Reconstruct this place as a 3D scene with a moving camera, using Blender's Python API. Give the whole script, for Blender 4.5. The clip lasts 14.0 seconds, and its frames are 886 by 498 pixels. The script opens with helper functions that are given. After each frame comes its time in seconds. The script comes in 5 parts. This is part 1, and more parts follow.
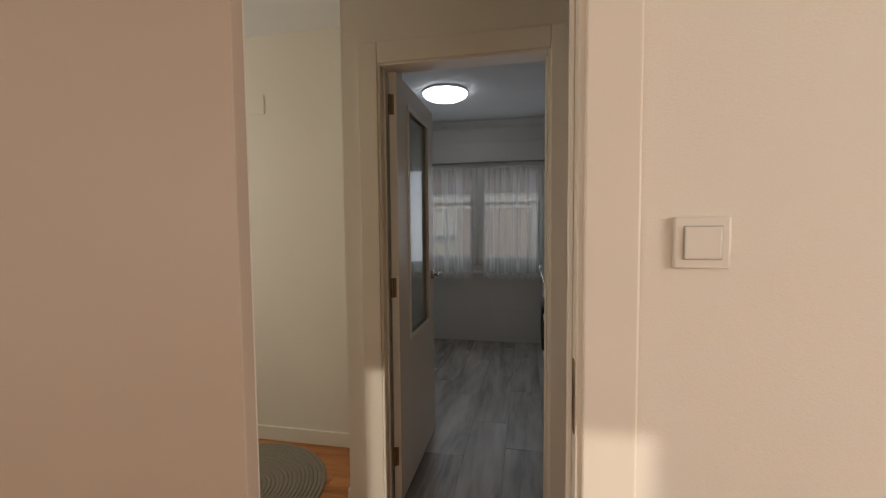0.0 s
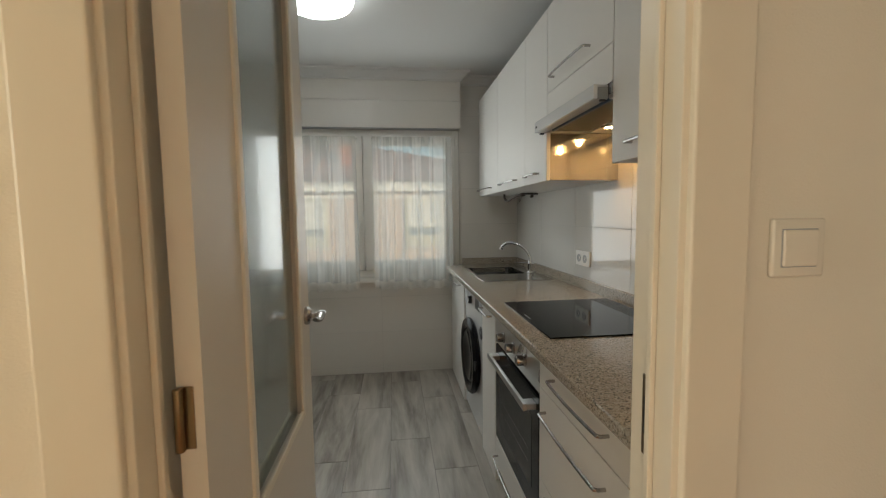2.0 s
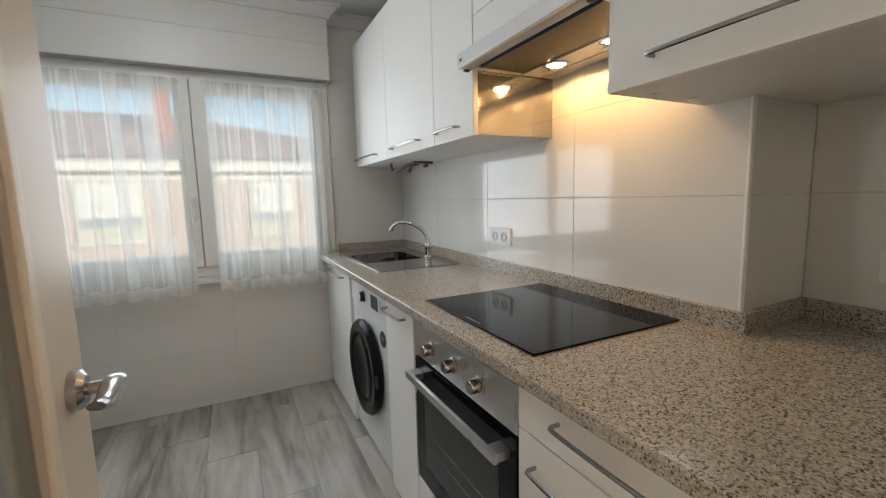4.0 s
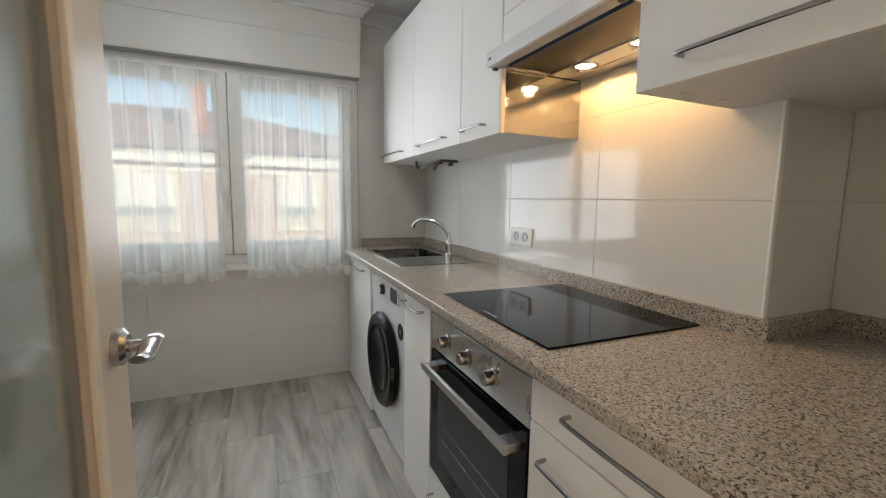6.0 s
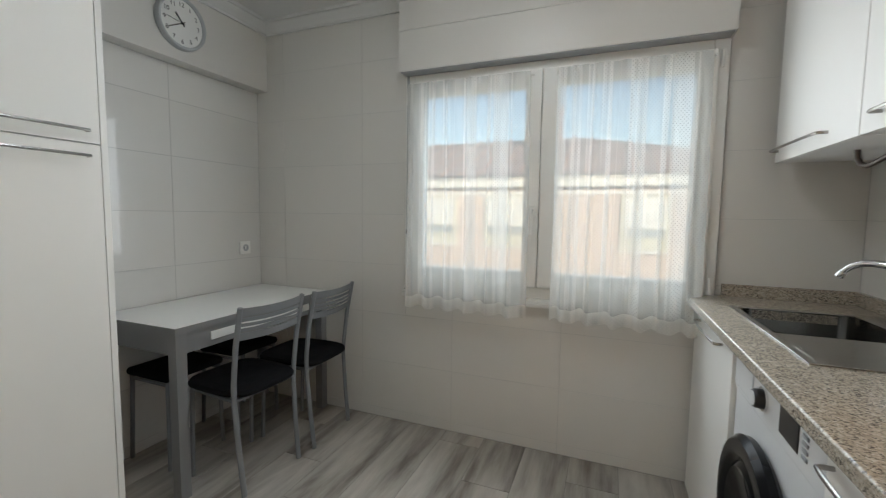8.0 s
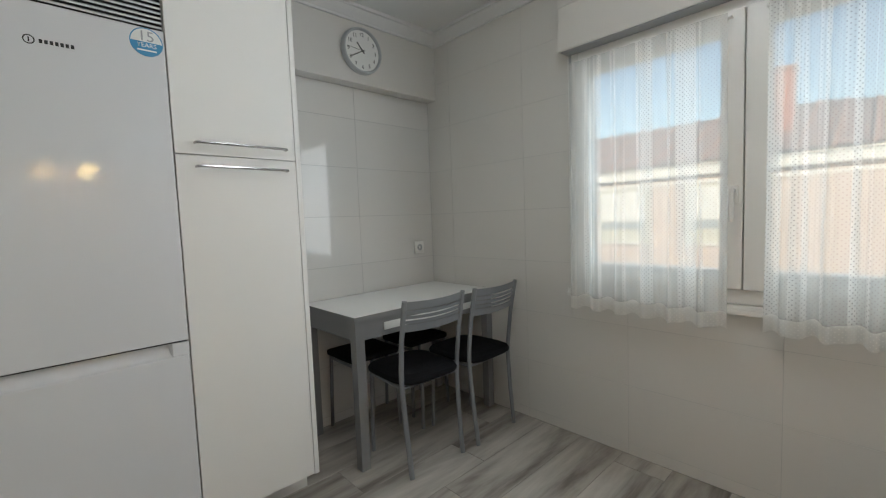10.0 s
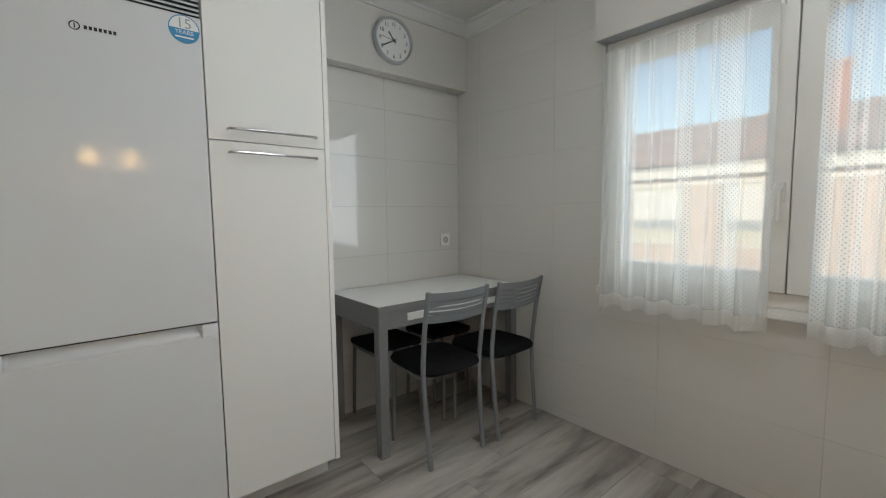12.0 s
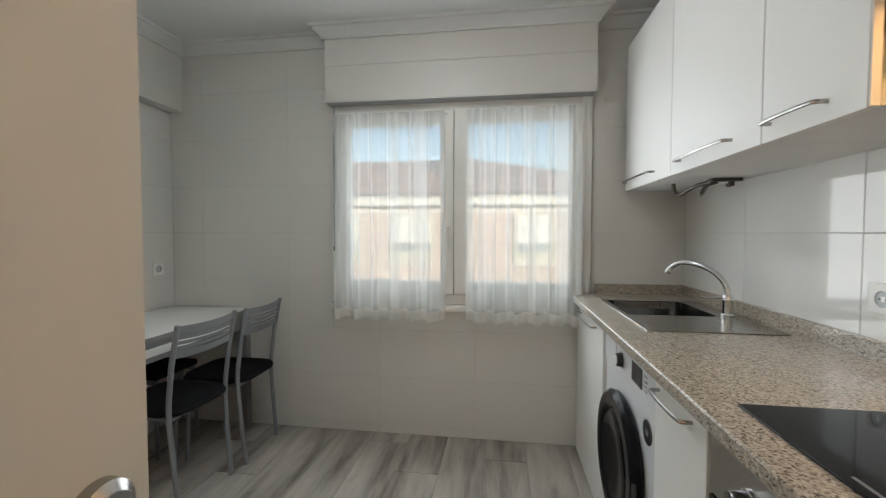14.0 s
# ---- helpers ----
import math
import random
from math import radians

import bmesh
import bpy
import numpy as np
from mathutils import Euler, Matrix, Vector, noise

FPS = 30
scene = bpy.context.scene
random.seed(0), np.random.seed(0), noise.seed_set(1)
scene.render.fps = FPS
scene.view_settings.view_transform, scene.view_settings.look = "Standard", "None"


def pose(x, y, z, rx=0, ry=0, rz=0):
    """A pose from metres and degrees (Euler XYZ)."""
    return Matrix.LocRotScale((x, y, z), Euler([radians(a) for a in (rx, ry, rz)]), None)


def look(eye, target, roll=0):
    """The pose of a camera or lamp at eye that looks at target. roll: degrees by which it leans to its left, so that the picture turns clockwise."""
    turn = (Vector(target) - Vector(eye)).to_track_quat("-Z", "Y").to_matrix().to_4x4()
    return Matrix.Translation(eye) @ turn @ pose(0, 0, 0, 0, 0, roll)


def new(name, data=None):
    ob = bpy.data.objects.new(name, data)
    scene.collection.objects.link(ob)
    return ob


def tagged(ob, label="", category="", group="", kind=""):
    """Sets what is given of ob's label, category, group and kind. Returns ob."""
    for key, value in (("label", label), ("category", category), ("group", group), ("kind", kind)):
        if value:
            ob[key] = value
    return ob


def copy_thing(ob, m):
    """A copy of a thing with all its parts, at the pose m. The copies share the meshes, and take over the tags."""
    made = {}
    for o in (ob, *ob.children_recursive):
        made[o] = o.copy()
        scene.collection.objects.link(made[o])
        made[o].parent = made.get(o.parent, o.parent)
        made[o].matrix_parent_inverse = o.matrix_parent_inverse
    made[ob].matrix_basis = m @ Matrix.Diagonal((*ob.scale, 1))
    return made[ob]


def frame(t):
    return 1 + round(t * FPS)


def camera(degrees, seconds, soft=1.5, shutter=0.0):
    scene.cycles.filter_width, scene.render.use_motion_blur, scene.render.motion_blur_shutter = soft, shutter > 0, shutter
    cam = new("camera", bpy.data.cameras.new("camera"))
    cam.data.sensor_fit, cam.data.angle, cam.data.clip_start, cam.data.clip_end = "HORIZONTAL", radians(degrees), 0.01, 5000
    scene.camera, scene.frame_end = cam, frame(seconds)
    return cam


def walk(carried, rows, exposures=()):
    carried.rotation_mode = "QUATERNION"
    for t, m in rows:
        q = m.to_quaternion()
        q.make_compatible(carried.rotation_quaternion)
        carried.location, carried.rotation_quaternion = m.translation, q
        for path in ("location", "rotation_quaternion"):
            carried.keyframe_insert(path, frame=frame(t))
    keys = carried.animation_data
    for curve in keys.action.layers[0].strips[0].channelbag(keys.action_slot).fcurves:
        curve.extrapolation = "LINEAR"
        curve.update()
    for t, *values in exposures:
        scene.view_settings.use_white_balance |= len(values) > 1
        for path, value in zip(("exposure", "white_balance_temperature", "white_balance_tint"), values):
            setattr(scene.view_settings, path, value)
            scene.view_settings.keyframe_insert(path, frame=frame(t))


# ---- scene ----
cam = camera(93.7, 14.0, soft=1.15, shutter=0.15)
PATH = [
    (0, (-0.741, -4.69, 1.321), (-1.136, -2.733, 1.209), -0.5),
    (0.5, (-0.915, -4.357, 1.325), (-1.149, -2.374, 1.213), -0.2),
    (1, (-0.989, -4.066, 1.32), (-1.086, -2.072, 1.2), -0.4),
    (1.5, (-1.023, -3.754, 1.324), (-0.965, -1.76, 1.182), -0.6),
    (2, (-1.048, -3.464, 1.313), (-0.815, -1.484, 1.156), -0.7),
    (2.5, (-1.053, -3.192, 1.314), (-0.641, -1.242, 1.141), -1.2),
    (3, (-1.025, -3.004, 1.296), (-0.427, -1.106, 1.101), -1.6),
    (3.5, (-1.076, -2.895, 1.28), (-0.294, -1.067, 1.06), -1.5),
    (3.7, (-1.094, -2.878, 1.269), (-0.265, -1.072, 1.038), -1.5),
    (4.4, (-1.125, -2.875, 1.254), (-0.179, -1.124, 0.994), -1.0),
    (5.1, (-1.145, -2.898, 1.245), (-0.162, -1.175, 0.993), 0.0),
    (5.8, (-1.137, -2.906, 1.238), (-0.27, -1.12, 1.0), 0.8),
    (6, (-1.122, -2.898, 1.234), (-0.324, -1.079, 1.0), 0.9),
    (6.5, (-1.026, -2.822, 1.255), (-0.516, -0.901, 1.032), 1.1),
    (7, (-0.986, -2.61, 1.243), (-0.837, -0.625, 1.048), 1.5),
    (7.5, (-0.991, -2.361, 1.259), (-1.29, -0.391, 1.088), 1.5),
    (8, (-0.957, -2.17, 1.244), (-1.692, -0.317, 1.082), 0.8),
    (8.5, (-0.936, -2.077, 1.222), (-1.992, -0.385, 1.069), -0.6),
    (9, (-0.903, -2.042, 1.214), (-2.171, -0.502, 1.064), -1.8),
    (9.2, (-0.907, -2.039, 1.215), (-2.219, -0.536, 1.067), -2.0),
    (9.9, (-0.912, -2.024, 1.208), (-2.354, -0.635, 1.065), -2.2),
    (10.6, (-0.916, -2.004, 1.195), (-2.432, -0.7, 1.047), -1.8),
    (11.3, (-0.921, -2.003, 1.191), (-2.467, -0.745, 1.031), -1.3),
    (11.5, (-0.925, -2.012, 1.195), (-2.472, -0.756, 1.028), -1.2),
    (12, (-0.926, -2.008, 1.194), (-2.458, -0.733, 1.027), -0.7),
    (12.5, (-0.927, -2.012, 1.197), (-2.399, -0.669, 1.025), -0.2),
    (13, (-0.946, -2.066, 1.202), (-2.113, -0.449, 1.055), 0.9),
    (13.5, (-0.979, -2.27, 1.237), (-1.67, -0.397, 1.116), 0.7),
    (14, (-1.002, -2.472, 1.241), (-1.285, -0.493, 1.167), 0.1),
]
EXPOSURES = [(0.0, -1.42, 6250, 14), (0.5, -1.42, 7050, 12), (1.0, -0.88, 7100, 10), (1.5, -0.4, 6850, 8), (2.0, -0.2, 6850, 7),
             (2.5, -0.1, 6550, 8), (3.0, 0.30, 6450, 10), (3.5, 0.46, 6400, 10), (7.0, 0.48, 6450, 10), (8.0, 0.48, 6450, 9), (14.0, 0.48, 6480, 9)]
walk(cam, [(t, look(eye, target, roll)) for t, eye, target, roll in PATH], EXPOSURES)

# ---- light: low evening sun from behind the flat, sky, kitchen lamp ----
SUN_WAY = Vector((-0.70, 1.0, -0.29)).normalized()
world = bpy.data.worlds.new("sky")
scene.world = world
world.use_nodes = True
sky = world.node_tree.nodes.new("ShaderNodeTexSky")
sky.sky_type, sky.sun_disc = "NISHITA", False
sky.sun_elevation, sky.sun_rotation = math.asin(-SUN_WAY.z), math.atan2(-SUN_WAY.x, -SUN_WAY.y)
sky.altitude, sky.dust_density = 200, 0.6
world.node_tree.links.new(sky.outputs["Color"], world.node_tree.nodes["Background"].inputs["Color"])
world.node_tree.nodes["Background"].inputs["Strength"].default_value = 0.14
sun = new("sun", bpy.data.lights.new("sun", "SUN"))
sun.data.energy, sun.data.angle, sun.data.color = 3.6, radians(0.5), (1.0, 0.89, 0.74)
sun.matrix_world = look((6, -14, 6), Vector((6, -14, 6)) + SUN_WAY)
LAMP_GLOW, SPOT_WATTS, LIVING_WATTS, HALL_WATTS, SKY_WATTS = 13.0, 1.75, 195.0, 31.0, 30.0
PANE_WATTS, VEIL_WATTS = 3.8, 0.75


# ---- materials ----
def material(name, color, rough=0.5, metal=0.0, var=0.06, scale=6.0, bump=0.0, bump_scale=200.0, random_tone=0.0, coat=0.0, spec=0.5):
    """A surface with variation at two scales and a fine relief."""
    m = bpy.data.materials.new(name)
    m.use_nodes = True
    nt = m.node_tree
    n, l = nt.nodes, nt.links
    b = n["Principled BSDF"]
    b.inputs["Roughness"].default_value, b.inputs["Metallic"].default_value = rough, metal
    b.inputs["Coat Weight"].default_value, b.inputs["Coat Roughness"].default_value = coat, 0.05
    co = n.new("ShaderNodeTexCoord")
    big, fine = n.new("ShaderNodeTexNoise"), n.new("ShaderNodeTexNoise")
    big.inputs["Scale"].default_value, fine.inputs["Scale"].default_value = scale, bump_scale
    big.inputs["Detail"].default_value = 5
    for q in (big, fine):
        l.new(co.outputs["Object"], q.inputs["Vector"])
    ramp = n.new("ShaderNodeMapRange")
    ramp.inputs["To Min"].default_value, ramp.inputs["To Max"].default_value = 1 - var, 1 + var
    l.new(big.outputs["Fac"], ramp.inputs["Value"])
    value = ramp.outputs["Result"]
    if random_tone:
        info, r2, mul = n.new("ShaderNodeObjectInfo"), n.new("ShaderNodeMapRange"), n.new("ShaderNodeMath")
        r2.inputs["To Min"].default_value, r2.inputs["To Max"].default_value = 1 - random_tone, 1 + random_tone
        mul.operation = "MULTIPLY"
        l.new(info.outputs["Random"], r2.inputs["Value"])
        l.new(r2.outputs["Result"], mul.inputs[0])
        l.new(value, mul.inputs[1])
        value = mul.outputs[0]
    tone = n.new("ShaderNodeMix")
    tone.data_type, tone.blend_type = "RGBA", "MULTIPLY"
    tone.inputs["Factor"].default_value = 1
    tone.inputs[6].default_value = (*color, 1)
    l.new(value, tone.inputs[7])
    l.new(tone.outputs[2], b.inputs["Base Color"])
    gloss = n.new("ShaderNodeMapRange")
    gloss.inputs["To Min"].default_value, gloss.inputs["To Max"].default_value = max(rough * 0.8, 0.01), min(rough * 1.25, 1)
    l.new(big.outputs["Fac"], gloss.inputs["Value"])
    l.new(gloss.outputs["Result"], b.inputs["Roughness"])
    b.inputs["Specular IOR Level"].default_value = spec
    if bump:
        bp = n.new("ShaderNodeBump")
        bp.inputs["Strength"].default_value, bp.inputs["Distance"].default_value = bump, 0.002
        l.new(fine.outputs["Fac"], bp.inputs["Height"])
        l.new(bp.outputs["Normal"], b.inputs["Normal"])
    return m


def streaked(name, dark, mid, light, across, along, rough, axis=1):
    """Wood or wood-look tile: streaks along one axis, each piece with its own."""
    m = bpy.data.materials.new(name)
    m.use_nodes = True
    nt = m.node_tree
    n, l = nt.nodes, nt.links
    b = n["Principled BSDF"]
    co, info, mp, add = n.new("ShaderNodeTexCoord"), n.new("ShaderNodeObjectInfo"), n.new("ShaderNodeMapping"), n.new("ShaderNodeVectorMath")
    s = [across, across, across]
    s[axis] = along
    mp.inputs["Scale"].default_value = s
    off = n.new("ShaderNodeVectorMath")
    off.operation = "SCALE"
    off.inputs[0].default_value = (37.0, 51.0, 23.0)
    l.new(info.outputs["Random"], off.inputs["Scale"])
    l.new(co.outputs["Object"], add.inputs[0])
    l.new(off.outputs[0], add.inputs[1])
    l.new(add.outputs[0], mp.inputs["Vector"])
    a, c = n.new("ShaderNodeTexNoise"), n.new("ShaderNodeTexNoise")
    a.inputs["Scale"].default_value, a.inputs["Detail"].default_value, a.inputs["Roughness"].default_value = 1.0, 6, 0.62
    a.inputs["Distortion"].default_value = 0.4
    c.inputs["Scale"].default_value, c.inputs["Detail"].default_value = 5.0, 4
    l.new(mp.outputs[0], a.inputs["Vector"])
    l.new(mp.outputs[0], c.inputs["Vector"])
    mix = n.new("ShaderNodeMath")
    mix.operation = "MULTIPLY_ADD"
    mix.inputs[1].default_value = 0.28
    l.new(c.outputs["Fac"], mix.inputs[0])
    l.new(a.outputs["Fac"], mix.inputs[2])
    ramp = n.new("ShaderNodeValToRGB")
    e = ramp.color_ramp.elements
    e[0].position, e[0].color = 0.46, (*dark, 1)
    e[1].position, e[1].color = 0.84, (*light, 1)
    k = ramp.color_ramp.elements.new(0.62)
    k.color = (*mid, 1)
    l.new(mix.outputs[0], ramp.inputs["Fac"])
    l.new(ramp.outputs["Color"], b.inputs["Base Color"])
    b.inputs["Roughness"].default_value = rough
    bp = n.new("ShaderNodeBump")
    bp.inputs["Strength"].default_value, bp.inputs["Distance"].default_value = 0.25, 0.001
    l.new(c.outputs["Fac"], bp.inputs["Height"])
    l.new(bp.outputs["Normal"], b.inputs["Normal"])
    return m


def granite(name):
    m = bpy.data.materials.new(name)
    m.use_nodes = True
    nt = m.node_tree
    n, l = nt.nodes, nt.links
    b = n["Principled BSDF"]
    co = n.new("ShaderNodeTexCoord")
    v, w, q = n.new("ShaderNodeTexVoronoi"), n.new("ShaderNodeTexVoronoi"), n.new("ShaderNodeTexNoise")
    v.inputs["Scale"].default_value, w.inputs["Scale"].default_value, q.inputs["Scale"].default_value = 300, 190, 7
    v.inputs["Randomness"].default_value = 1.0
    q.inputs["Detail"].default_value = 4
    for k in (v, w, q):
        l.new(co.outputs["Object"], k.inputs["Vector"])
    r1, r2 = n.new("ShaderNodeValToRGB"), n.new("ShaderNodeValToRGB")
    for r, stops in ((r1, ((0.0, (0.03, 0.028, 0.026)), (0.11, (0.055, 0.05, 0.046)), (0.19, (0.23, 0.197, 0.16)), (0.40, (0.39, 0.335, 0.27)), (0.75, (0.48, 0.42, 0.345)), (1.0, (0.61, 0.56, 0.49)))),
                     (r2, ((0.0, (0.14, 0.125, 0.10)), (0.2, (0.29, 0.245, 0.195)), (0.6, (0.43, 0.37, 0.30)), (1.0, (0.53, 0.475, 0.395))))):
        els = r.color_ramp.elements
        els[0].position, els[0].color = stops[0][0], (*stops[0][1], 1)
        els[1].position, els[1].color = stops[-1][0], (*stops[-1][1], 1)
        for p, c in stops[1:-1]:
            els.new(p).color = (*c, 1)
    for k, r in ((v, r1), (w, r2)):
        sp = n.new("ShaderNodeSeparateColor")
        l.new(k.outputs["Color"], sp.inputs[0])
        l.new(sp.outputs[0], r.inputs["Fac"])
    mx = n.new("ShaderNodeMix")
    mx.data_type = "RGBA"
    half = n.new("ShaderNodeMath")
    half.operation = "MULTIPLY"
    half.inputs[1].default_value = 0.45
    l.new(q.outputs["Fac"], half.inputs[0])
    l.new(half.outputs[0], mx.inputs["Factor"])
    l.new(r1.outputs["Color"], mx.inputs[6])
    l.new(r2.outputs["Color"], mx.inputs[7])
    l.new(mx.outputs[2], b.inputs["Base Color"])
    b.inputs["Roughness"].default_value = 0.10
    return m


def brushed(name, color, rough, axis):
    m = material(name, color, rough, 1.0, 0.05, 4.0)
    nt = m.node_tree
    n, l = nt.nodes, nt.links
    mp, q, bp = n.new("ShaderNodeMapping"), n.new("ShaderNodeTexNoise"), n.new("ShaderNodeBump")
    s = [600.0, 600.0, 600.0]
    s[axis] = 6.0
    mp.inputs["Scale"].default_value = s
    q.inputs["Scale"].default_value = 1.0
    bp.inputs["Strength"].default_value, bp.inputs["Distance"].default_value = 0.12, 0.0005
    l.new(n["Texture Coordinate"].outputs["Object"], mp.inputs["Vector"])
    l.new(mp.outputs[0], q.inputs["Vector"])
    l.new(q.outputs["Fac"], bp.inputs["Height"])
    l.new(bp.outputs["Normal"], n["Principled BSDF"].inputs["Normal"])
    return m


def glass(name, color, rough):
    m = bpy.data.materials.new(name)
    m.use_nodes = True
    n, l = m.node_tree.nodes, m.node_tree.links
    n.remove(n["Principled BSDF"])
    t, g, f, mx = n.new("ShaderNodeBsdfTransparent"), n.new("ShaderNodeBsdfGlossy"), n.new("ShaderNodeFresnel"), n.new("ShaderNodeMixShader")
    t.inputs["Color"].default_value = (*color, 1)
    g.inputs["Roughness"].default_value = rough
    f.inputs["IOR"].default_value = 1.5
    l.new(f.outputs[0], mx.inputs[0])
    l.new(t.outputs[0], mx.inputs[1])
    l.new(g.outputs[0], mx.inputs[2])
    l.new(mx.outputs[0], n["Material Output"].inputs["Surface"])
    return m


def sheer(name, open_share, dot=(0.36, 0.34, 0.32)):
    """Fine voile with woven dots: partly see-through, partly scattering."""
    m = bpy.data.materials.new(name)
    m.use_nodes = True
    n, l = m.node_tree.nodes, m.node_tree.links
    n.remove(n["Principled BSDF"])
    t, d, s, m1, m2 = (n.new("ShaderNodeBsdfTransparent"), n.new("ShaderNodeBsdfDiffuse"), n.new("ShaderNodeBsdfTranslucent"),
                       n.new("ShaderNodeMixShader"), n.new("ShaderNodeMixShader"))
    d.inputs["Color"].default_value = s.inputs["Color"].default_value = (0.88, 0.85, 0.80, 1)
    l.new(d.outputs[0], m1.inputs[1])
    l.new(s.outputs[0], m1.inputs[2])
    uv, v, lt, mr, turn = n.new("ShaderNodeUVMap"), n.new("ShaderNodeTexVoronoi"), n.new("ShaderNodeMath"), n.new("ShaderNodeMapRange"), n.new("ShaderNodeMapping")
    turn.inputs["Rotation"].default_value = (0, 0, radians(45))
    v.inputs["Scale"].default_value, v.inputs["Randomness"].default_value = 80.0, 0.0
    v.voronoi_dimensions = "2D"
    lt.operation = "LESS_THAN"
    lt.inputs[1].default_value = 0.19
    mr.inputs["To Min"].default_value, mr.inputs["To Max"].default_value = 1.0, 0.05
    fold, fmap, open_ = n.new("ShaderNodeTexNoise"), n.new("ShaderNodeMapping"), n.new("ShaderNodeMapRange")
    fmap.inputs["Scale"].default_value = (21.0, 0.22, 1.0)
    fold.inputs["Scale"].default_value, fold.inputs["Detail"].default_value = 1.0, 1.5
    open_.inputs["From Min"].default_value, open_.inputs["From Max"].default_value = 0.42, 0.50
    open_.inputs["To Min"].default_value, open_.inputs["To Max"].default_value = open_share * 0.55, open_share * 1.08
    share, shut = n.new("ShaderNodeMath"), n.new("ShaderNodeMath")
    share.operation, shut.operation = "MULTIPLY", "SUBTRACT"
    shut.inputs[0].default_value = 1.0
    l.new(uv.outputs[0], fmap.inputs["Vector"])
    l.new(fmap.outputs[0], fold.inputs["Vector"])
    l.new(fold.outputs["Fac"], open_.inputs["Value"])
    l.new(open_.outputs["Result"], share.inputs[0])
    l.new(share.outputs[0], shut.inputs[1])
    l.new(uv.outputs[0], turn.inputs["Vector"])
    l.new(turn.outputs[0], v.inputs["Vector"])
    l.new(v.outputs["Distance"], lt.inputs[0])
    l.new(lt.outputs[0], mr.inputs["Value"])
    l.new(mr.outputs["Result"], share.inputs[1])
    # dots of thicker thread than the veil; their grey paints in the backlit darkness
    m1.inputs[0].default_value = 0.62
    tone = n.new("ShaderNodeMix")
    tone.data_type = "RGBA"
    tone.inputs[6].default_value, tone.inputs[7].default_value = (0.90, 0.88, 0.84, 1), (*dot, 1)
    l.new(lt.outputs[0], tone.inputs["Factor"])
    for k in (d, s):
        l.new(tone.outputs[2], k.inputs["Color"])
    l.new(shut.outputs[0], m2.inputs[0])
    l.new(t.outputs[0], m2.inputs[1])
    l.new(m1.outputs[0], m2.inputs[2])
    l.new(m2.outputs[0], n["Material Output"].inputs["Surface"])
    return m


def glowing(name, color, strength):
    m = bpy.data.materials.new(name)
    m.use_nodes = True
    b = m.node_tree.nodes["Principled BSDF"]
    b.inputs["Base Color"].default_value = (0.85, 0.85, 0.85, 1)
    b.inputs["Emission Color"].default_value = (*color, 1)
    b.inputs["Emission Strength"].default_value = strength
    return m


PAINT = material("cream_wall_paint", (0.79, 0.74, 0.635), 0.75, 0, 0.04, 1.6, 0.25, 350)
BEAD = material("pale_cream_bead_paint", (0.86, 0.83, 0.74), 0.38, 0, 0.03, 2.5)
TRIM = material("cream_trim_paint", (0.79, 0.735, 0.62), 0.38, 0, 0.03, 2.5, 0.05, 120)
DOOR_PAINT = material("white_door_lacquer", (0.75, 0.72, 0.66), 0.33, 0, 0.03, 2.5, 0.05, 90)
DOOR_BEIGE = material("beige_door_paint", (0.48, 0.39, 0.295), 0.45, 0, 0.03, 2.0, 0.05, 90)
CEIL = material("white_ceiling_paint", (0.71, 0.71, 0.70), 0.85, 0, 0.03, 1.5, 0.2, 300)
TILE = material("white_wall_tile", (0.73, 0.715, 0.685), 0.05, 0, 0.02, 1.2, 0.0, 6, 0.012, 0.35, 0.55)
# same tile as TILE, darkened a little for the dim window wall
SHADED_SATIN_TILE = material("white_shaded_satin_tile", (0.69, 0.67, 0.635), 0.36, 0, 0.02, 1.2, 0.02, 6, 0.012)
GROUT = material("pale_grout", (0.56, 0.55, 0.53), 0.9, 0, 0.08, 20, 0.3, 500)
FLOORG = material("grey_floor_grout", (0.26, 0.245, 0.23), 0.9, 0, 0.1, 20, 0.3, 500)
PLANK = streaked("grey_wood_look_tile", (0.16, 0.138, 0.117), (0.36, 0.33, 0.292), (0.55, 0.515, 0.465), 5.5, 0.75, 0.34)
OAK = streaked("orange_wood_floor", (0.24, 0.085, 0.024), (0.40, 0.155, 0.045), (0.52, 0.23, 0.075), 14.0, 1.2, 0.25, axis=0)
WHITE = material("white_cabinet_laminate", (0.83, 0.81, 0.775), 0.48, 0, 0.015, 2.0, 0.02, 60)
CARCASS = material("white_cabinet_carcass", (0.74, 0.73, 0.71), 0.45, 0, 0.03, 4.0)
STONE = granite("speckled_granite")
STEEL = brushed("brushed_steel", (0.56, 0.55, 0.53), 0.28, 1)
PANEL_STEEL = brushed("polished_steel_panel", (0.46, 0.44, 0.40), 0.085, 0)
SINK_STEEL = brushed("brushed_sink_steel", (0.40, 0.39, 0.37), 0.20, 1)
STRIP_STEEL = brushed("brushed_strip_steel", (0.62, 0.60, 0.57), 0.34, 1)
# darkness inside the bowl is put into this deeper steel colour
SHADED_BOWL_STEEL = brushed("shaded_satin_bowl_steel", (0.24, 0.23, 0.21), 0.20, 1)
CHROME = material("polished_chrome", (0.72, 0.72, 0.73), 0.09, 1.0, 0.03, 8)
HANDLE = material("satin_nickel_handle", (0.42, 0.405, 0.39), 0.22, 1.0, 0.05, 30)
PIPE = material("dark_pipe_metal", (0.10, 0.085, 0.075), 0.34, 0.8, 0.15, 40)
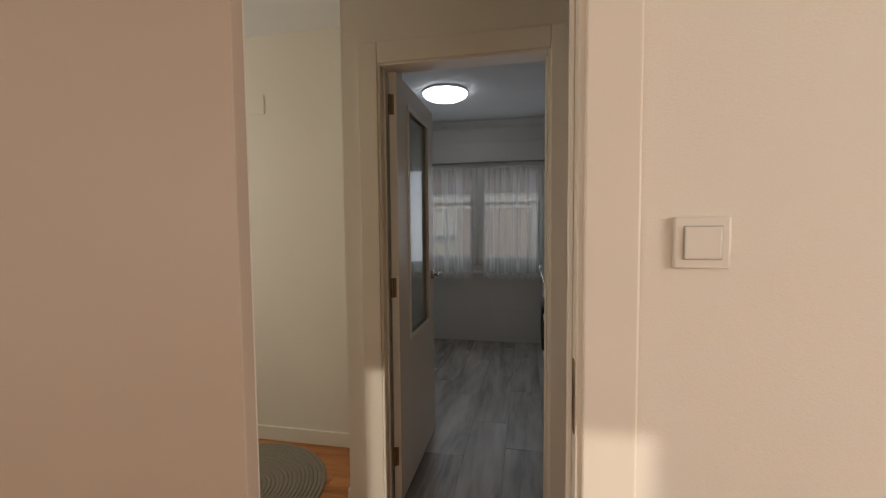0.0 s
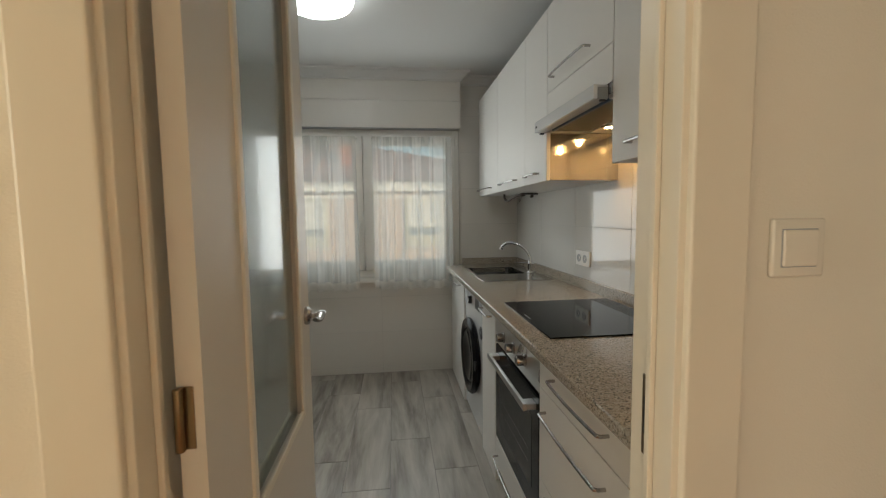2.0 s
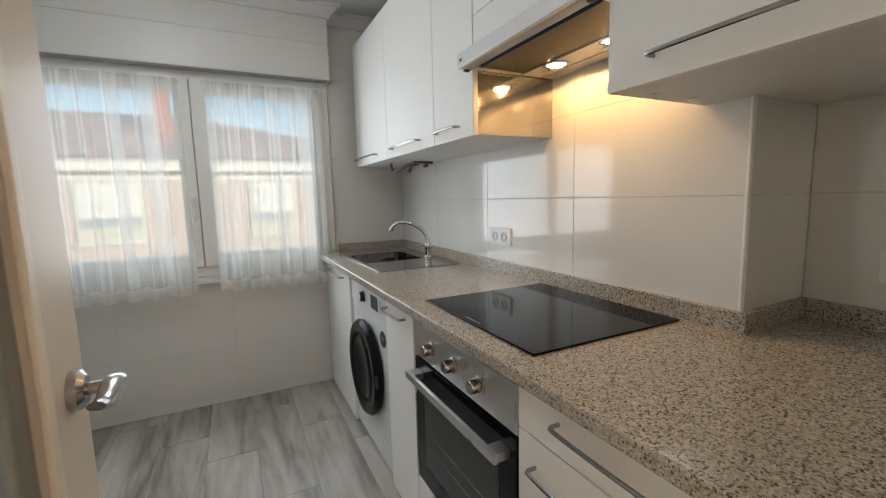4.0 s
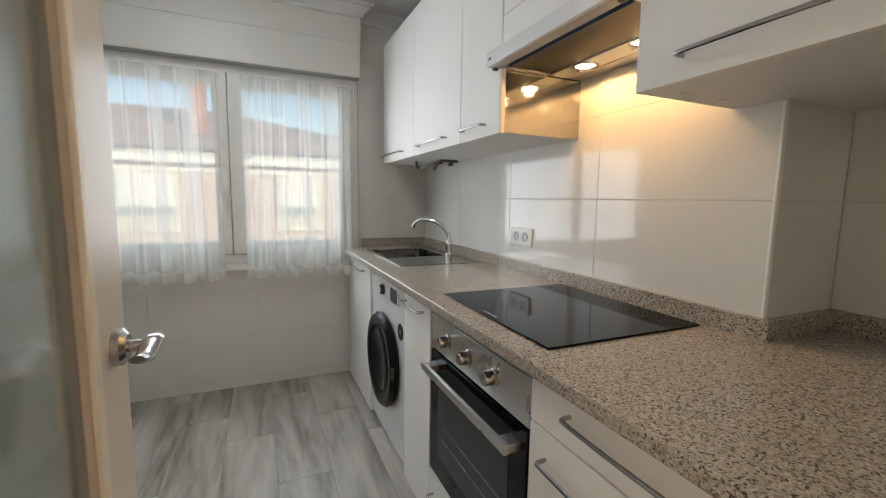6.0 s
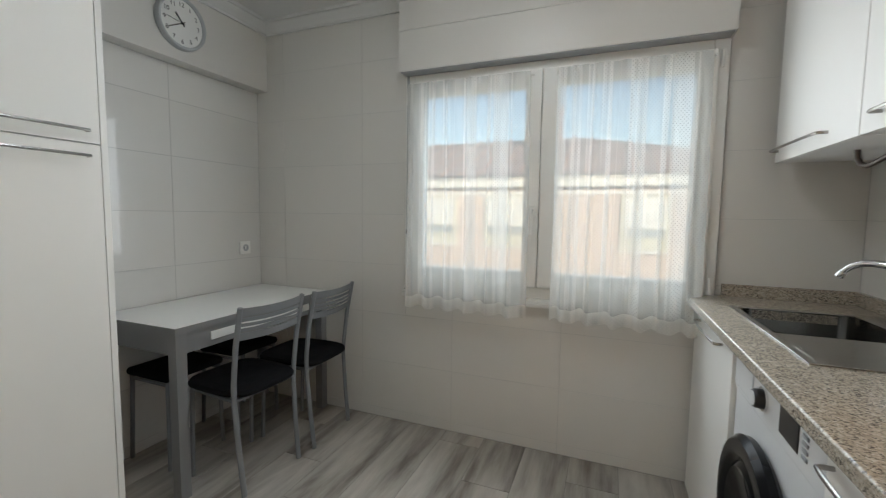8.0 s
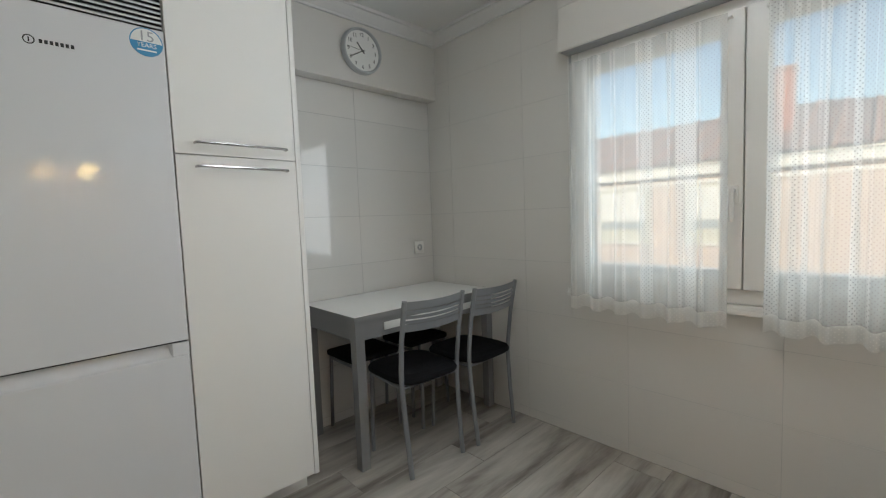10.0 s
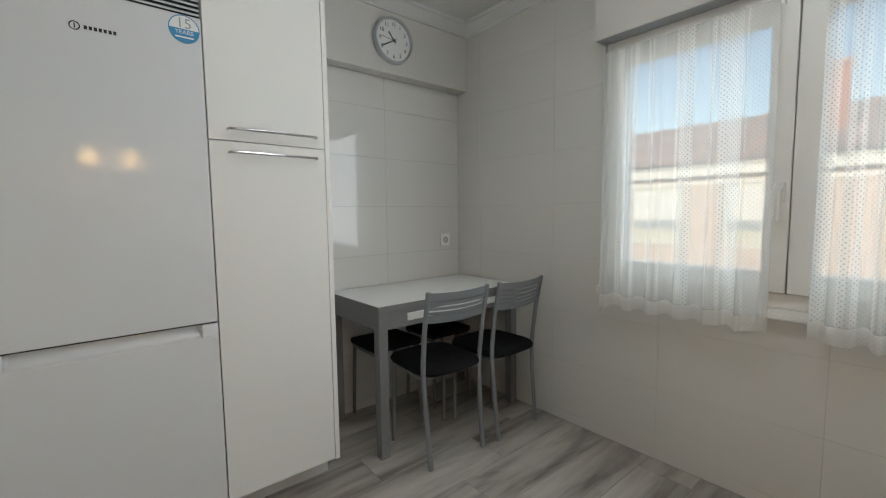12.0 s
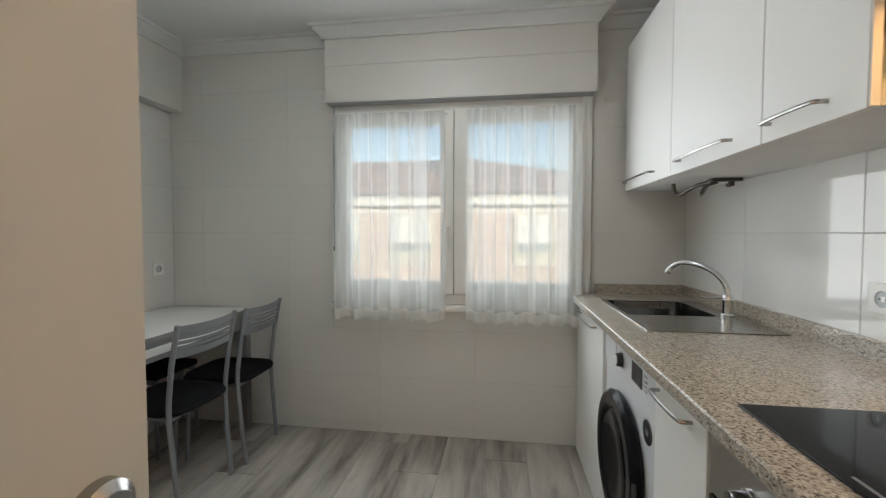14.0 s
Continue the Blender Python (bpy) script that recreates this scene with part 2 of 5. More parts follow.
BRASS = material("aged_brass", (0.24, 0.18, 0.11), 0.35, 1.0, 0.1, 40)
BLACK_GLASS = material("black_ceramic_glass", (0.006, 0.006, 0.007), 0.06, 0, 0.1, 3, spec=0.12)
BLACK = material("black_plastic", (0.018, 0.018, 0.019), 0.35, 0, 0.1, 20)
SEAT = material("black_seat_vinyl", (0.009, 0.009, 0.010), 0.75, 0, 0.2, 20, 0.3, 400, spec=0.08)
GLOSS_BLACK = material("glossy_black_plastic", (0.007, 0.007, 0.008), 0.22, 0, 0.1, 10, spec=0.14)
GREY_METAL = material("grey_painted_metal", (0.24, 0.25, 0.265), 0.38, 0.35, 0.05, 12)
GREY_WOOD = material("grey_table_laminate", (0.22, 0.22, 0.225), 0.45, 0, 0.06, 10)
WHITE_PVC = material("white_window_pvc", (0.78, 0.77, 0.74), 0.32, 0, 0.02, 4)
WHITE_PLASTIC = material("white_plastic", (0.86, 0.85, 0.82), 0.3, 0, 0.02, 8)
SWITCH_CREAM = material("cream_switch_plastic", (0.76, 0.715, 0.62), 0.35, 0, 0.02, 8)
APPLIANCE = material("white_appliance_enamel", (0.76, 0.77, 0.78), 0.22, 0, 0.015, 3, 0.02, 90)
FRIDGE = material("pale_silver_fridge_enamel", (0.73, 0.73, 0.745), 0.085, 0.0, 0.015, 3, 0.02, 400)
GREY_PLASTIC = material("grey_plastic", (0.36, 0.37, 0.38), 0.4, 0, 0.05, 10)
DARK_FILTER = material("bronze_filter_mesh", (0.09, 0.075, 0.055), 0.42, 0.8, 0.15, 60, 0.5, 700)
PANE = glass("clear_window_pane", (0.96, 0.98, 0.98), 0.0)
VOILE = sheer("white_voile", 0.50)
HEM = sheer("white_voile_hem", 0.12, (0.90, 0.88, 0.84))
INK = material("black_ink", (0.02, 0.02, 0.02), 0.6)
BLUE_FILM = material("dark_blue_film", (0.012, 0.055, 0.12), 0.35)
BLUE = material("blue_print", (0.05, 0.28, 0.52), 0.4)
CLOCK_GREY = material("pale_grey_plastic", (0.46, 0.48, 0.49), 0.35, 0.2, 0.03, 10)
FACE = material("white_clock_face", (0.82, 0.82, 0.80), 0.5, 0, 0.02)
RUG = material("woven_jute", (0.24, 0.21, 0.16), 0.95, 0, 0.3, 90, 0.8, 300)
FROST = bpy.data.materials.new("frosted_door_glass")
FROST.use_nodes = True
_b = FROST.node_tree.nodes["Principled BSDF"]
_b.inputs["Base Color"].default_value = (0.62, 0.71, 0.70, 1)
_b.inputs["Coat Weight"].default_value, _b.inputs["Coat Roughness"].default_value = 0.75, 0.06
_b.inputs["Transmission Weight"].default_value = 0.75
_b.inputs["Roughness"].default_value = 0.22
_b.inputs["IOR"].default_value = 1.45
LAMP = glowing("lit_opal_diffuser", (0.90, 0.96, 1.0), LAMP_GLOW)
BULB = glowing("lit_hood_bulb", (1.0, 0.70, 0.36), 24.0)
FACADE = material("peach_render", (0.62, 0.49, 0.42), 0.9, 0, 0.08, 0.7, 0.3, 40)
FACADE_PALE = material("pale_yellow_render", (0.62, 0.59, 0.48), 0.9, 0, 0.06, 0.7, 0.3, 40)
EAVE = material("white_eave_paint", (0.80, 0.79, 0.76), 0.8, 0, 0.04, 2)
ROOF = material("terracotta_roof_tile", (0.46, 0.27, 0.21), 0.9, 0, 0.25, 3, 0.5, 30)
BRICK = material("red_chimney_brick", (0.42, 0.16, 0.10), 0.9, 0, 0.2, 8)
DARKWIN = material("dark_far_pane", (0.36, 0.39, 0.41), 0.2)
ASPHALT = material("street_asphalt", (0.06, 0.06, 0.06), 0.9, 0, 0.2, 2, 0.3, 60)


# ---- mesh helpers ----
def box(x0, x1, y0, y1, z0, z1, bevel=0.0, segments=2, bm=None):
    bm = bm or bmesh.new()
    made = bmesh.ops.create_cube(bm, size=1.0)["verts"]
    bmesh.ops.transform(bm, verts=made, matrix=Matrix.LocRotScale(((x0 + x1) / 2, (y0 + y1) / 2, (z0 + z1) / 2), None, (abs(x1 - x0), abs(y1 - y0), abs(z1 - z0))))
    if bevel:
        edges = list({e for v in made for e in v.link_edges})
        bmesh.ops.bevel(bm, geom=edges, offset=bevel, segments=segments, profile=0.5, affect="EDGES")
    return bm


def cyl(p, q, r0, r1=None, n=20, bm=None, bevel=0.0):
    """A round bar from p to q."""
    bm = bm or bmesh.new()
    p, q = Vector(p), Vector(q)
    turn = (q - p).to_track_quat("Z", "Y").to_matrix().to_4x4()
    made = bmesh.ops.create_cone(bm, cap_ends=True, segments=n, radius1=r0, radius2=r0 if r1 is None else r1, depth=(q - p).length)["verts"]
    if bevel:
        caps = [e for e in bm.edges if any(len(f.verts) > 4 for f in e.link_faces)]
        bmesh.ops.bevel(bm, geom=caps, offset=bevel, segments=2, profile=0.5, affect="EDGES")
        made = bm.verts
    bmesh.ops.transform(bm, verts=made, matrix=Matrix.Translation((p + q) / 2) @ turn)
    return bm


def tube(points, r, n=10, bm=None, flat=1.0):
    """A bar swept along points, round or flattened."""
    bm = bm or bmesh.new()
    pts = [Vector(p) for p in points]
    rings = []
    side = None
    for i, p in enumerate(pts):
        d = (pts[min(i + 1, len(pts) - 1)] - pts[max(i - 1, 0)]).normalized()
        if side is None:
            side = d.cross(Vector((0, 0, 1)) if abs(d.z) < 0.9 else Vector((0, 1, 0))).normalized()
        side = (side - d * side.dot(d)).normalized()
        up = d.cross(side)
        rr = r[i] if isinstance(r, (list, tuple)) else r
        rings.append([bm.verts.new(p + side * (rr * math.cos(a)) + up * (rr * flat * math.sin(a))) for a in (math.tau * k / n for k in range(n))])
    for a, b in zip(rings, rings[1:]):
        for k in range(n):
            bm.faces.new((a[k], a[(k + 1) % n], b[(k + 1) % n], b[k]))
    bm.faces.new(list(reversed(rings[0])))
    bm.faces.new(rings[-1])
    return bm


def lathe(profile, centre, axis=(0, 0, 1), n=40):
    """Turns (radius, height) pairs round an axis through centre."""
    bm = bmesh.new()
    rings = []
    for r, h in profile:
        rings.append([bm.verts.new((r * math.cos(math.tau * k / n), r * math.sin(math.tau * k / n), h)) for k in range(n)] if r > 1e-6 else [bm.verts.new((0, 0, h))])
    for a, b in zip(rings, rings[1:]):
        for k in range(n):
            j = (k + 1) % n
            if len(a) == 1 and len(b) == 1:
                continue
            if len(a) == 1:
                bm.faces.new((a[0], b[k], b[j]))
            elif len(b) == 1:
                bm.faces.new((a[k], b[0], a[j]))
            else:
                bm.faces.new((a[k], b[k], b[j], a[j]))
    bmesh.ops.recalc_face_normals(bm, faces=bm.faces)
    bm.transform(Matrix.Translation(centre) @ Vector(axis).to_track_quat("Z", "Y").to_matrix().to_4x4())
    return bm


def mesh_of(name, bm, mat, smooth=True):
    me = bpy.data.meshes.new(name)
    bm.normal_update()
    bm.to_mesh(me)
    bm.free()
    me.materials.append(mat)
    if smooth:
        me.set_sharp_from_angle(angle=radians(35))
        me.polygons.foreach_set("use_smooth", [not (max(abs(c) for c in p.normal) > 0.9995 and p.area > 3e-4) for p in me.polygons])
    return me


def root_place(ob):
    while ob.parent:
        ob = ob.parent
    return ob.location.copy()


def thing(name, at, label, category, group="", kind=""):
    ob = new(name)
    ob.location = at
    ob.empty_display_size = 0.1
    return tagged(ob, label, category, group, kind)


def part(name, bm, mat, parent, label=""):
    """A mesh in world places, hung under a thing or one of its parts."""
    bm.transform(Matrix.Translation(-root_place(parent)))
    ob = new(name, mesh_of(name, bm, mat))
    ob.parent = parent
    return tagged(ob, label)


def solid(name, bm, mat, label, category, kind="", group=""):
    return tagged(new(name, mesh_of(name, bm, mat)), label, category, group, kind)


def wall(name, axis, d0, d1, u0, u1, z0, z1, holes, mat, label):
    """A wall of thickness d0..d1 across its axis, from u0 to u1, with openings (u0, u1, z0, z1) cut through."""
    bm = bmesh.new()
    us = sorted({u0, u1, *[h[0] for h in holes], *[h[1] for h in holes]})
    for a, b in zip(us, us[1:]):
        cut = [h for h in holes if h[0] < (a + b) / 2 < h[1]]
        level = z0
        for h in sorted(cut, key=lambda k: k[2]):
            if h[2] > level:
                (box(d0, d1, a, b, level, h[2], bm=bm) if axis == "x" else box(a, b, d0, d1, level, h[2], bm=bm))
            level = h[3]
        if level < z1:
            (box(d0, d1, a, b, level, z1, bm=bm) if axis == "x" else box(a, b, d0, d1, level, z1, bm=bm))
    bmesh.ops.remove_doubles(bm, verts=bm.verts, dist=1e-5)
    bm.verts.index_update()
    inner = {}
    for f in bm.faces:
        inner.setdefault(frozenset(v.index for v in f.verts), []).append(f)
    bmesh.ops.delete(bm, geom=[f for fs in inner.values() if len(fs) > 1 for f in fs], context="FACES")
    return solid(name, bm, mat, label, "wall", "structure")


def bar_handle(parent, p, q, out, name="handle", stand=0.028, r=0.0040):
    """A slim bow handle between two feet; out points away from the front."""
    p, q, o = Vector(p), Vector(q), Vector(out)
    d = (q - p).normalized()
    pts = [p, p + o * stand * 0.7, p + o * stand * 0.95 + d * 0.004, p + o * stand + d * 0.014]
    pts += [p.lerp(q, k / 6) + o * (stand + 0.004 * math.sin(math.pi * k / 6)) for k in range(1, 6)]
    pts += [q + o * stand - d * 0.014, q + o * stand * 0.95 - d * 0.004, q + o * stand * 0.7, q]
    return part(name, tube(pts, r, 8, flat=1.25), HANDLE, parent, "slim satin nickel bow handle")


def lettering(text, size, mat, parent, place, turn, name, label="", depth=0.0006):
    """Words in the built-in font, as a thin mesh."""
    cu = bpy.data.curves.new(name, "FONT")
    cu.body, cu.size, cu.extrude, cu.align_x, cu.align_y = text, size, depth, "CENTER", "CENTER"
    tmp = bpy.data.objects.new(name, cu)
    scene.collection.objects.link(tmp)
    me = bpy.data.meshes.new_from_object(tmp.evaluated_get(bpy.context.evaluated_depsgraph_get()))
    bpy.data.objects.remove(tmp)
    me.materials.clear()
    me.materials.append(mat)
    me.transform(turn.to_4x4())
    me.transform(Matrix.Translation(Vector(place) - root_place(parent)))
    ob = new(name, me)
    ob.parent = parent
    return tagged(ob, label)


# ---- the flat's shell ----
TOP = 2.45
DOOR_L, DOOR_R, DOOR_TOP = -1.388, -0.639, 2.036
wall("wall_window", "y", 0.0015, 0.26, -3.30, 0.45, 0, 2.60, [(-2.035, -0.515, 0.82, 2.05)], GROUT, "white tiled kitchen wall with a double window")
wall("wall_left", "x", -3.26, -3.1615, -2.33, 0.0, 0, 2.60, [], GROUT, "white tiled kitchen wall behind the table")
wall("wall_right", "x", 0.0015, 0.39, -2.308, 0.0, 0, 2.60, [], GROUT, "white tiled kitchen wall behind the worktop")
wall("wall_recess", "x", 0.2915, 0.39, -2.83, -2.3085, 0, 2.60, [], GROUT, "white tiled wall set back behind the worktop end")
wall("wall_kitchen_door", "y", -2.93, -2.83, -1.55, 1.30, 0, 2.60, [(DOOR_L, DOOR_R, -0.01, DOOR_TOP)], PAINT, "cream painted hall wall with the kitchen doorway")
wall("wall_return", "x", -1.55, -1.45, -2.83, -2.33, 0, 2.60, [], PAINT, "cream painted short wall beside the kitchen door")
wall("wall_hall_back", "y", -2.43, -2.33, -3.60, -1.55, 0, 2.60, [], PAINT, "cream painted hall wall set back from the door")
wall("wall_living_door", "y", -3.95, -3.83, -4.10, 3.10, 0, 2.60, [(DOOR_L, DOOR_R, -0.01, DOOR_TOP)], PAINT, "cream painted wall with the living room doorway")
wall("wall_hall_end", "x", 1.20, 1.30, -3.83, -2.93, 0, 2.60, [], PAINT, "cream painted wall closing the hall")
# opening out of view, added to hold the hall fill lamp
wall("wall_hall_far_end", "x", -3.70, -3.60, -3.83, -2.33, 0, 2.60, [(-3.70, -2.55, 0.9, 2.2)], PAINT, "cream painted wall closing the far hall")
# narrow slit lets in the sun patch; the wide opening is added for light
wall("wall_living_window", "y", -7.60, -7.50, -4.10, 3.10, 0, 2.60, [(1.74, 2.03, 0.08, 2.02), (-3.90, -2.50, 0.9, 2.1)], PAINT, "unseen cream painted living room wall with a window slit and an added opening")
# side opening is added too, only to hold a fill lamp
wall("wall_living_side", "x", 3.00, 3.10, -7.50, -3.95, 0, 2.60, [(-6.60, -5.20, 0.9, 2.1)], PAINT, "cream painted living room wall")
wall("wall_living_far_side", "x", -4.10, -4.00, -7.50, -3.95, 0, 2.60, [], PAINT, "cream painted living room wall")
kitchen_floor = solid("floor", box(-3.30, 0.40, -2.88, 0.10, -0.12, -0.002), FLOORG, "grey wood-look tiled kitchen floor", "floor", "structure")
hall_floor = solid("floor_hall", box(-4.10, 3.10, -7.60, -2.88, -0.12, -0.002), OAK, "warm orange wooden plank hall floor", "floor", "structure")
solid("floor_hall_recess", box(-3.70, -1.50, -2.88, -2.43, -0.115, -0.002), OAK, "warm orange wooden floor in the hall recess", "floor", "structure")
solid("ceiling", box(-3.16, 0.29, -2.83, 0.0, TOP, TOP + 0.1), CEIL, "white painted kitchen ceiling", "ceiling", "structure")
solid("ceiling_hall", box(-4.0, 3.0, -7.5, -2.93, TOP + 0.004, TOP + 0.1), CEIL, "white painted hall ceiling", "ceiling", "structure")
solid("beam", box(-3.16, -3.07, -2.33, 0.0, 2.028, TOP, 0.004), SHADED_SATIN_TILE, "white tiled boxed beam above the table", "beam", "structure")
solid("corner_trim", cyl((0.008, -2.300, 0.955), (0.008, -2.300, 1.475), 0.0085, n=12), WHITE_PLASTIC, "white rounded tile edge strip", "trim", "structure")
solid("threshold", box(DOOR_L, DOOR_R, -2.905, -2.855, -0.002, 0.004, 0.002), HANDLE, "slim metal floor strip under the kitchen door", "trim", "structure")


def crown(points, name):
    """Plaster coving: a stepped profile swept along the top of the walls; the room lies on the left of the run."""
    prof = [(0.0, -0.072), (0.012, -0.072), (0.014, -0.060), (0.022, -0.052), (0.036, -0.040), (0.050, -0.026), (0.056, -0.018), (0.070, -0.016), (0.072, 0.0), (0.0, 0.0)]
    bm = bmesh.new()
    pts = [Vector((x, y, 0)) for x, y in points]
    rings = []
    for i, p in enumerate(pts):
        a = (p - pts[i - 1]).normalized() if i else (pts[1] - p).normalized()
        b = (pts[i + 1] - p).normalized() if i + 1 < len(pts) else a
        na, nb = Vector((-a.y, a.x, 0)), Vector((-b.y, b.x, 0))
        mitre = (na + nb) / (1 + na.dot(nb))
        rings.append([bm.verts.new(p + mitre * u + Vector((0, 0, TOP + v))) for u, v in prof])
    for a, b in zip(rings, rings[1:]):
        for k in range(len(prof) - 1):
            bm.faces.new((a[k], a[k + 1], b[k + 1], b[k]))
    bmesh.ops.recalc_face_normals(bm, faces=bm.faces)
    return solid(name, bm, CEIL, "white stepped plaster coving under the ceiling", "coving", "structure")


BOX_Y, BOX_L, BOX_R = -0.107, -2.048, -0.500
crown([(0.0, -2.30), (0.0, 0.0), (BOX_R, 0.0), (BOX_R, BOX_Y), (BOX_L, BOX_Y), (BOX_L, 0.0), (-3.07, 0.0), (-3.07, -2.33)], "trim_coving")


# ---- doors ----
def casing(name, face, way, label):
    """Flat architrave round a doorway, on the wall face; way is -1 or +1 along y."""
    t = thing(name, ((DOOR_L + DOOR_R) / 2, face, 0), label, "door frame", kind="structure")
    w, d = 0.088, 0.014
    y0, y1 = sorted((face, face + way * d))
    part("casing", box(DOOR_L - w + 0.008, DOOR_L + 0.008, y0, y1, 0, DOOR_TOP + w - 0.008, 0.004), TRIM, t)
    part("casing", box(DOOR_R - 0.008, DOOR_R + w - 0.008, y0, y1, 0, DOOR_TOP + w - 0.008, 0.004), TRIM, t)
    part("casing", box(DOOR_L + 0.0085, DOOR_R - 0.0085, y0, y1, DOOR_TOP - 0.008, DOOR_TOP + w - 0.008, 0.004), TRIM, t)
    return t


def lining(name, y0, y1, stop, label):
    t = thing(name, ((DOOR_L + DOOR_R) / 2, y0, 0), label, "door frame", kind="structure")
    part("jamb", box(DOOR_L, DOOR_L + 0.018, y0, y1, 0, DOOR_TOP, 0.002), TRIM, t)
    part("jamb", box(DOOR_R - 0.018, DOOR_R, y0, y1, 0, DOOR_TOP, 0.002), TRIM, t)
    part("head", box(DOOR_L + 0.0185, DOOR_R - 0.0185, y0, y1, DOOR_TOP - 0.018, DOOR_TOP, 0.002), TRIM, t)
    part("stop", box(DOOR_L + 0.0185, DOOR_L + 0.028, stop, stop + 0.012, 0, DOOR_TOP - 0.018, 0.002), TRIM, t)
    part("stop", box(DOOR_R - 0.028, DOOR_R - 0.0185, stop, stop + 0.012, 0, DOOR_TOP - 0.018, 0.002), TRIM, t)
    return t


casing("door_frame_hall", -2.93, -1, "cream painted flat casing round the kitchen doorway")
k_frame = lining("door_frame_kitchen", -2.932, -2.828, -2.892, "cream painted lining of the kitchen doorway")
plate = part("strike_plate", box(DOOR_R - 0.0205, DOOR_R - 0.0175, -2.885, -2.862, 0.93, 1.06, 0.001), BRASS, k_frame, "aged brass strike plate")
part("latch_hole", box(DOOR_R - 0.0212, DOOR_R - 0.0203, -2.880, -2.867, 0.965, 1.025), BLACK, plate)
casing("door_frame_living", -3.95, -1, "cream painted flat casing round the living room doorway")
casing("door_frame_hall_side", -3.83, 1, "cream painted casing on the hall side")
l_frame = lining("door_frame_inner", -3.952, -3.828, -3.90, "cream painted lining of the living room doorway")
plate = part("strike_plate", box(DOOR_R - 0.0205, DOOR_R - 0.0175, -3.942, -3.918, 0.95, 1.08, 0.001), BRASS, l_frame, "aged brass strike plate")
part("latch_hole", box(DOOR_R - 0.0212, DOOR_R - 0.0203, -3.937, -3.923, 0.985, 1.045), BLACK, plate)


def lever(parent, x, y, z, way):
    """A rose with a waved lever on a door face that looks along x; way is the side."""
    h = part("handle", lathe([(0.0, 0.016), (0.018, 0.016), (0.026, 0.010), (0.027, 0.0), (0.0, 0.0)], (x, y, z), (way, 0, 0), 32), HANDLE, parent, "waved satin nickel lever on a round rose")
    part("spindle", cyl((x, y, z), (x + way * 0.045, y, z), 0.0085, n=16), HANDLE, h)
    pts, rad = [], []
    for k in range(13):
        u = k / 12
        pts.append((x + way * (0.046 + 0.006 * math.sin(u * math.pi)), y + 0.006 - 0.095 * u, z + 0.010 * math.sin(u * math.tau * 0.85) + 0.016 * u))
        rad.append(0.0085 + 0.003 * math.sin(u * math.pi))
    part("lever", tube(pts, [1.2 * r for r in rad], 14, flat=0.5), HANDLE, h)


def kitchen_door():
    """Half-glazed leaf, standing open at a right angle into the kitchen."""
    x0, x1, y0, y1, z0, z1 = -1.352, -1.317, -2.866, -2.146, 0.012, 2.012
    gy0, gy1, gz0, gz1 = -2.690, -2.275, 0.755, 1.905
    t = thing("door_1", (x0, y0, 0), "open white lacquered door with frosted glass and brass hinges", "door", kind="structure")
    bm = bmesh.new()
    for a, b, c, d in ((y0, gy0, z0, z1), (gy1, y1, z0, z1), (gy0, gy1, z0, gz0), (gy0, gy1, gz1, z1)):
        box(x0, x1, a, b, c, d, bm=bm)
    part("leaf", bm, DOOR_PAINT, t)
    pane = part("pane", box(-1.337, -1.332, gy0 - 0.005, gy1 + 0.005, gz0 - 0.005, gz1 + 0.005), FROST, t, "frosted grey-green glass pane")
    for xa, xb in ((x1 - 0.003, x1 + 0.006), (x0 - 0.006, x0 + 0.003)):
        for a, b, c, d in ((gy0 - 0.008, gy0 + 0.014, gz0 - 0.008, gz1 + 0.008), (gy1 - 0.014, gy1 + 0.008, gz0 - 0.008, gz1 + 0.008),
                           (gy0 + 0.0142, gy1 - 0.0142, gz0 - 0.008, gz0 + 0.014), (gy0 + 0.0142, gy1 - 0.0142, gz1 - 0.014, gz1 + 0.008)):
            part("glazing_bead", box(xa, xb, a, b, c, d, 0.003), BEAD, t)
    for z in (0.235, 1.037, 1.868):
        h = part("hinge", cyl((-1.347, -2.874, z - 0.045), (-1.347, -2.874, z + 0.045), 0.0065, n=14, bevel=0.002), BRASS, t, "aged brass hinge")
        part("hinge_leaf", box(-1.3435, -1.3295, -2.8685, -2.8655, z - 0.045, z + 0.045, 0.001), BRASS, h)
    lever(t, x1, -2.195, 1.02, 1)
    lever(t, x0, -2.195, 1.02, -1)
    part("lock_plate", box(-1.345, -1.324, y1 - 0.001, y1 + 0.0015, 0.93, 1.10, 0.0006), HANDLE, t)


kitchen_door()
leaf = thing("door_2", (-1.268, -3.97, 0), "plain beige painted living room door standing open", "door", kind="structure")
part("leaf", box(-1.268 - 0.80, -1.268, -4.006, -3.971, 0.012, 2.012, 0.003), DOOR_BEIGE, leaf)


def rocker(name, x, y, z, label):
    """A square light switch plate with one rocker on a wall that faces -y."""
    t = thing(name, (x, y, z), label, "switch")
    part("frame", box(x - 0.042, x + 0.042, y - 0.009, y, z - 0.042, z + 0.042, 0.004, 3), SWITCH_CREAM, t)
    # grey sheet draws in the shaded line round the rocker
    part("gap", box(x - 0.0285, x + 0.0285, y - 0.0094, y - 0.0088, z - 0.0275, z + 0.0275), GREY_PLASTIC, t)
    part("rocker", box(x - 0.027, x + 0.027, y - 0.0135, y - 0.0085, z - 0.026, z + 0.026, 0.002), SWITCH_CREAM, t)
    return t


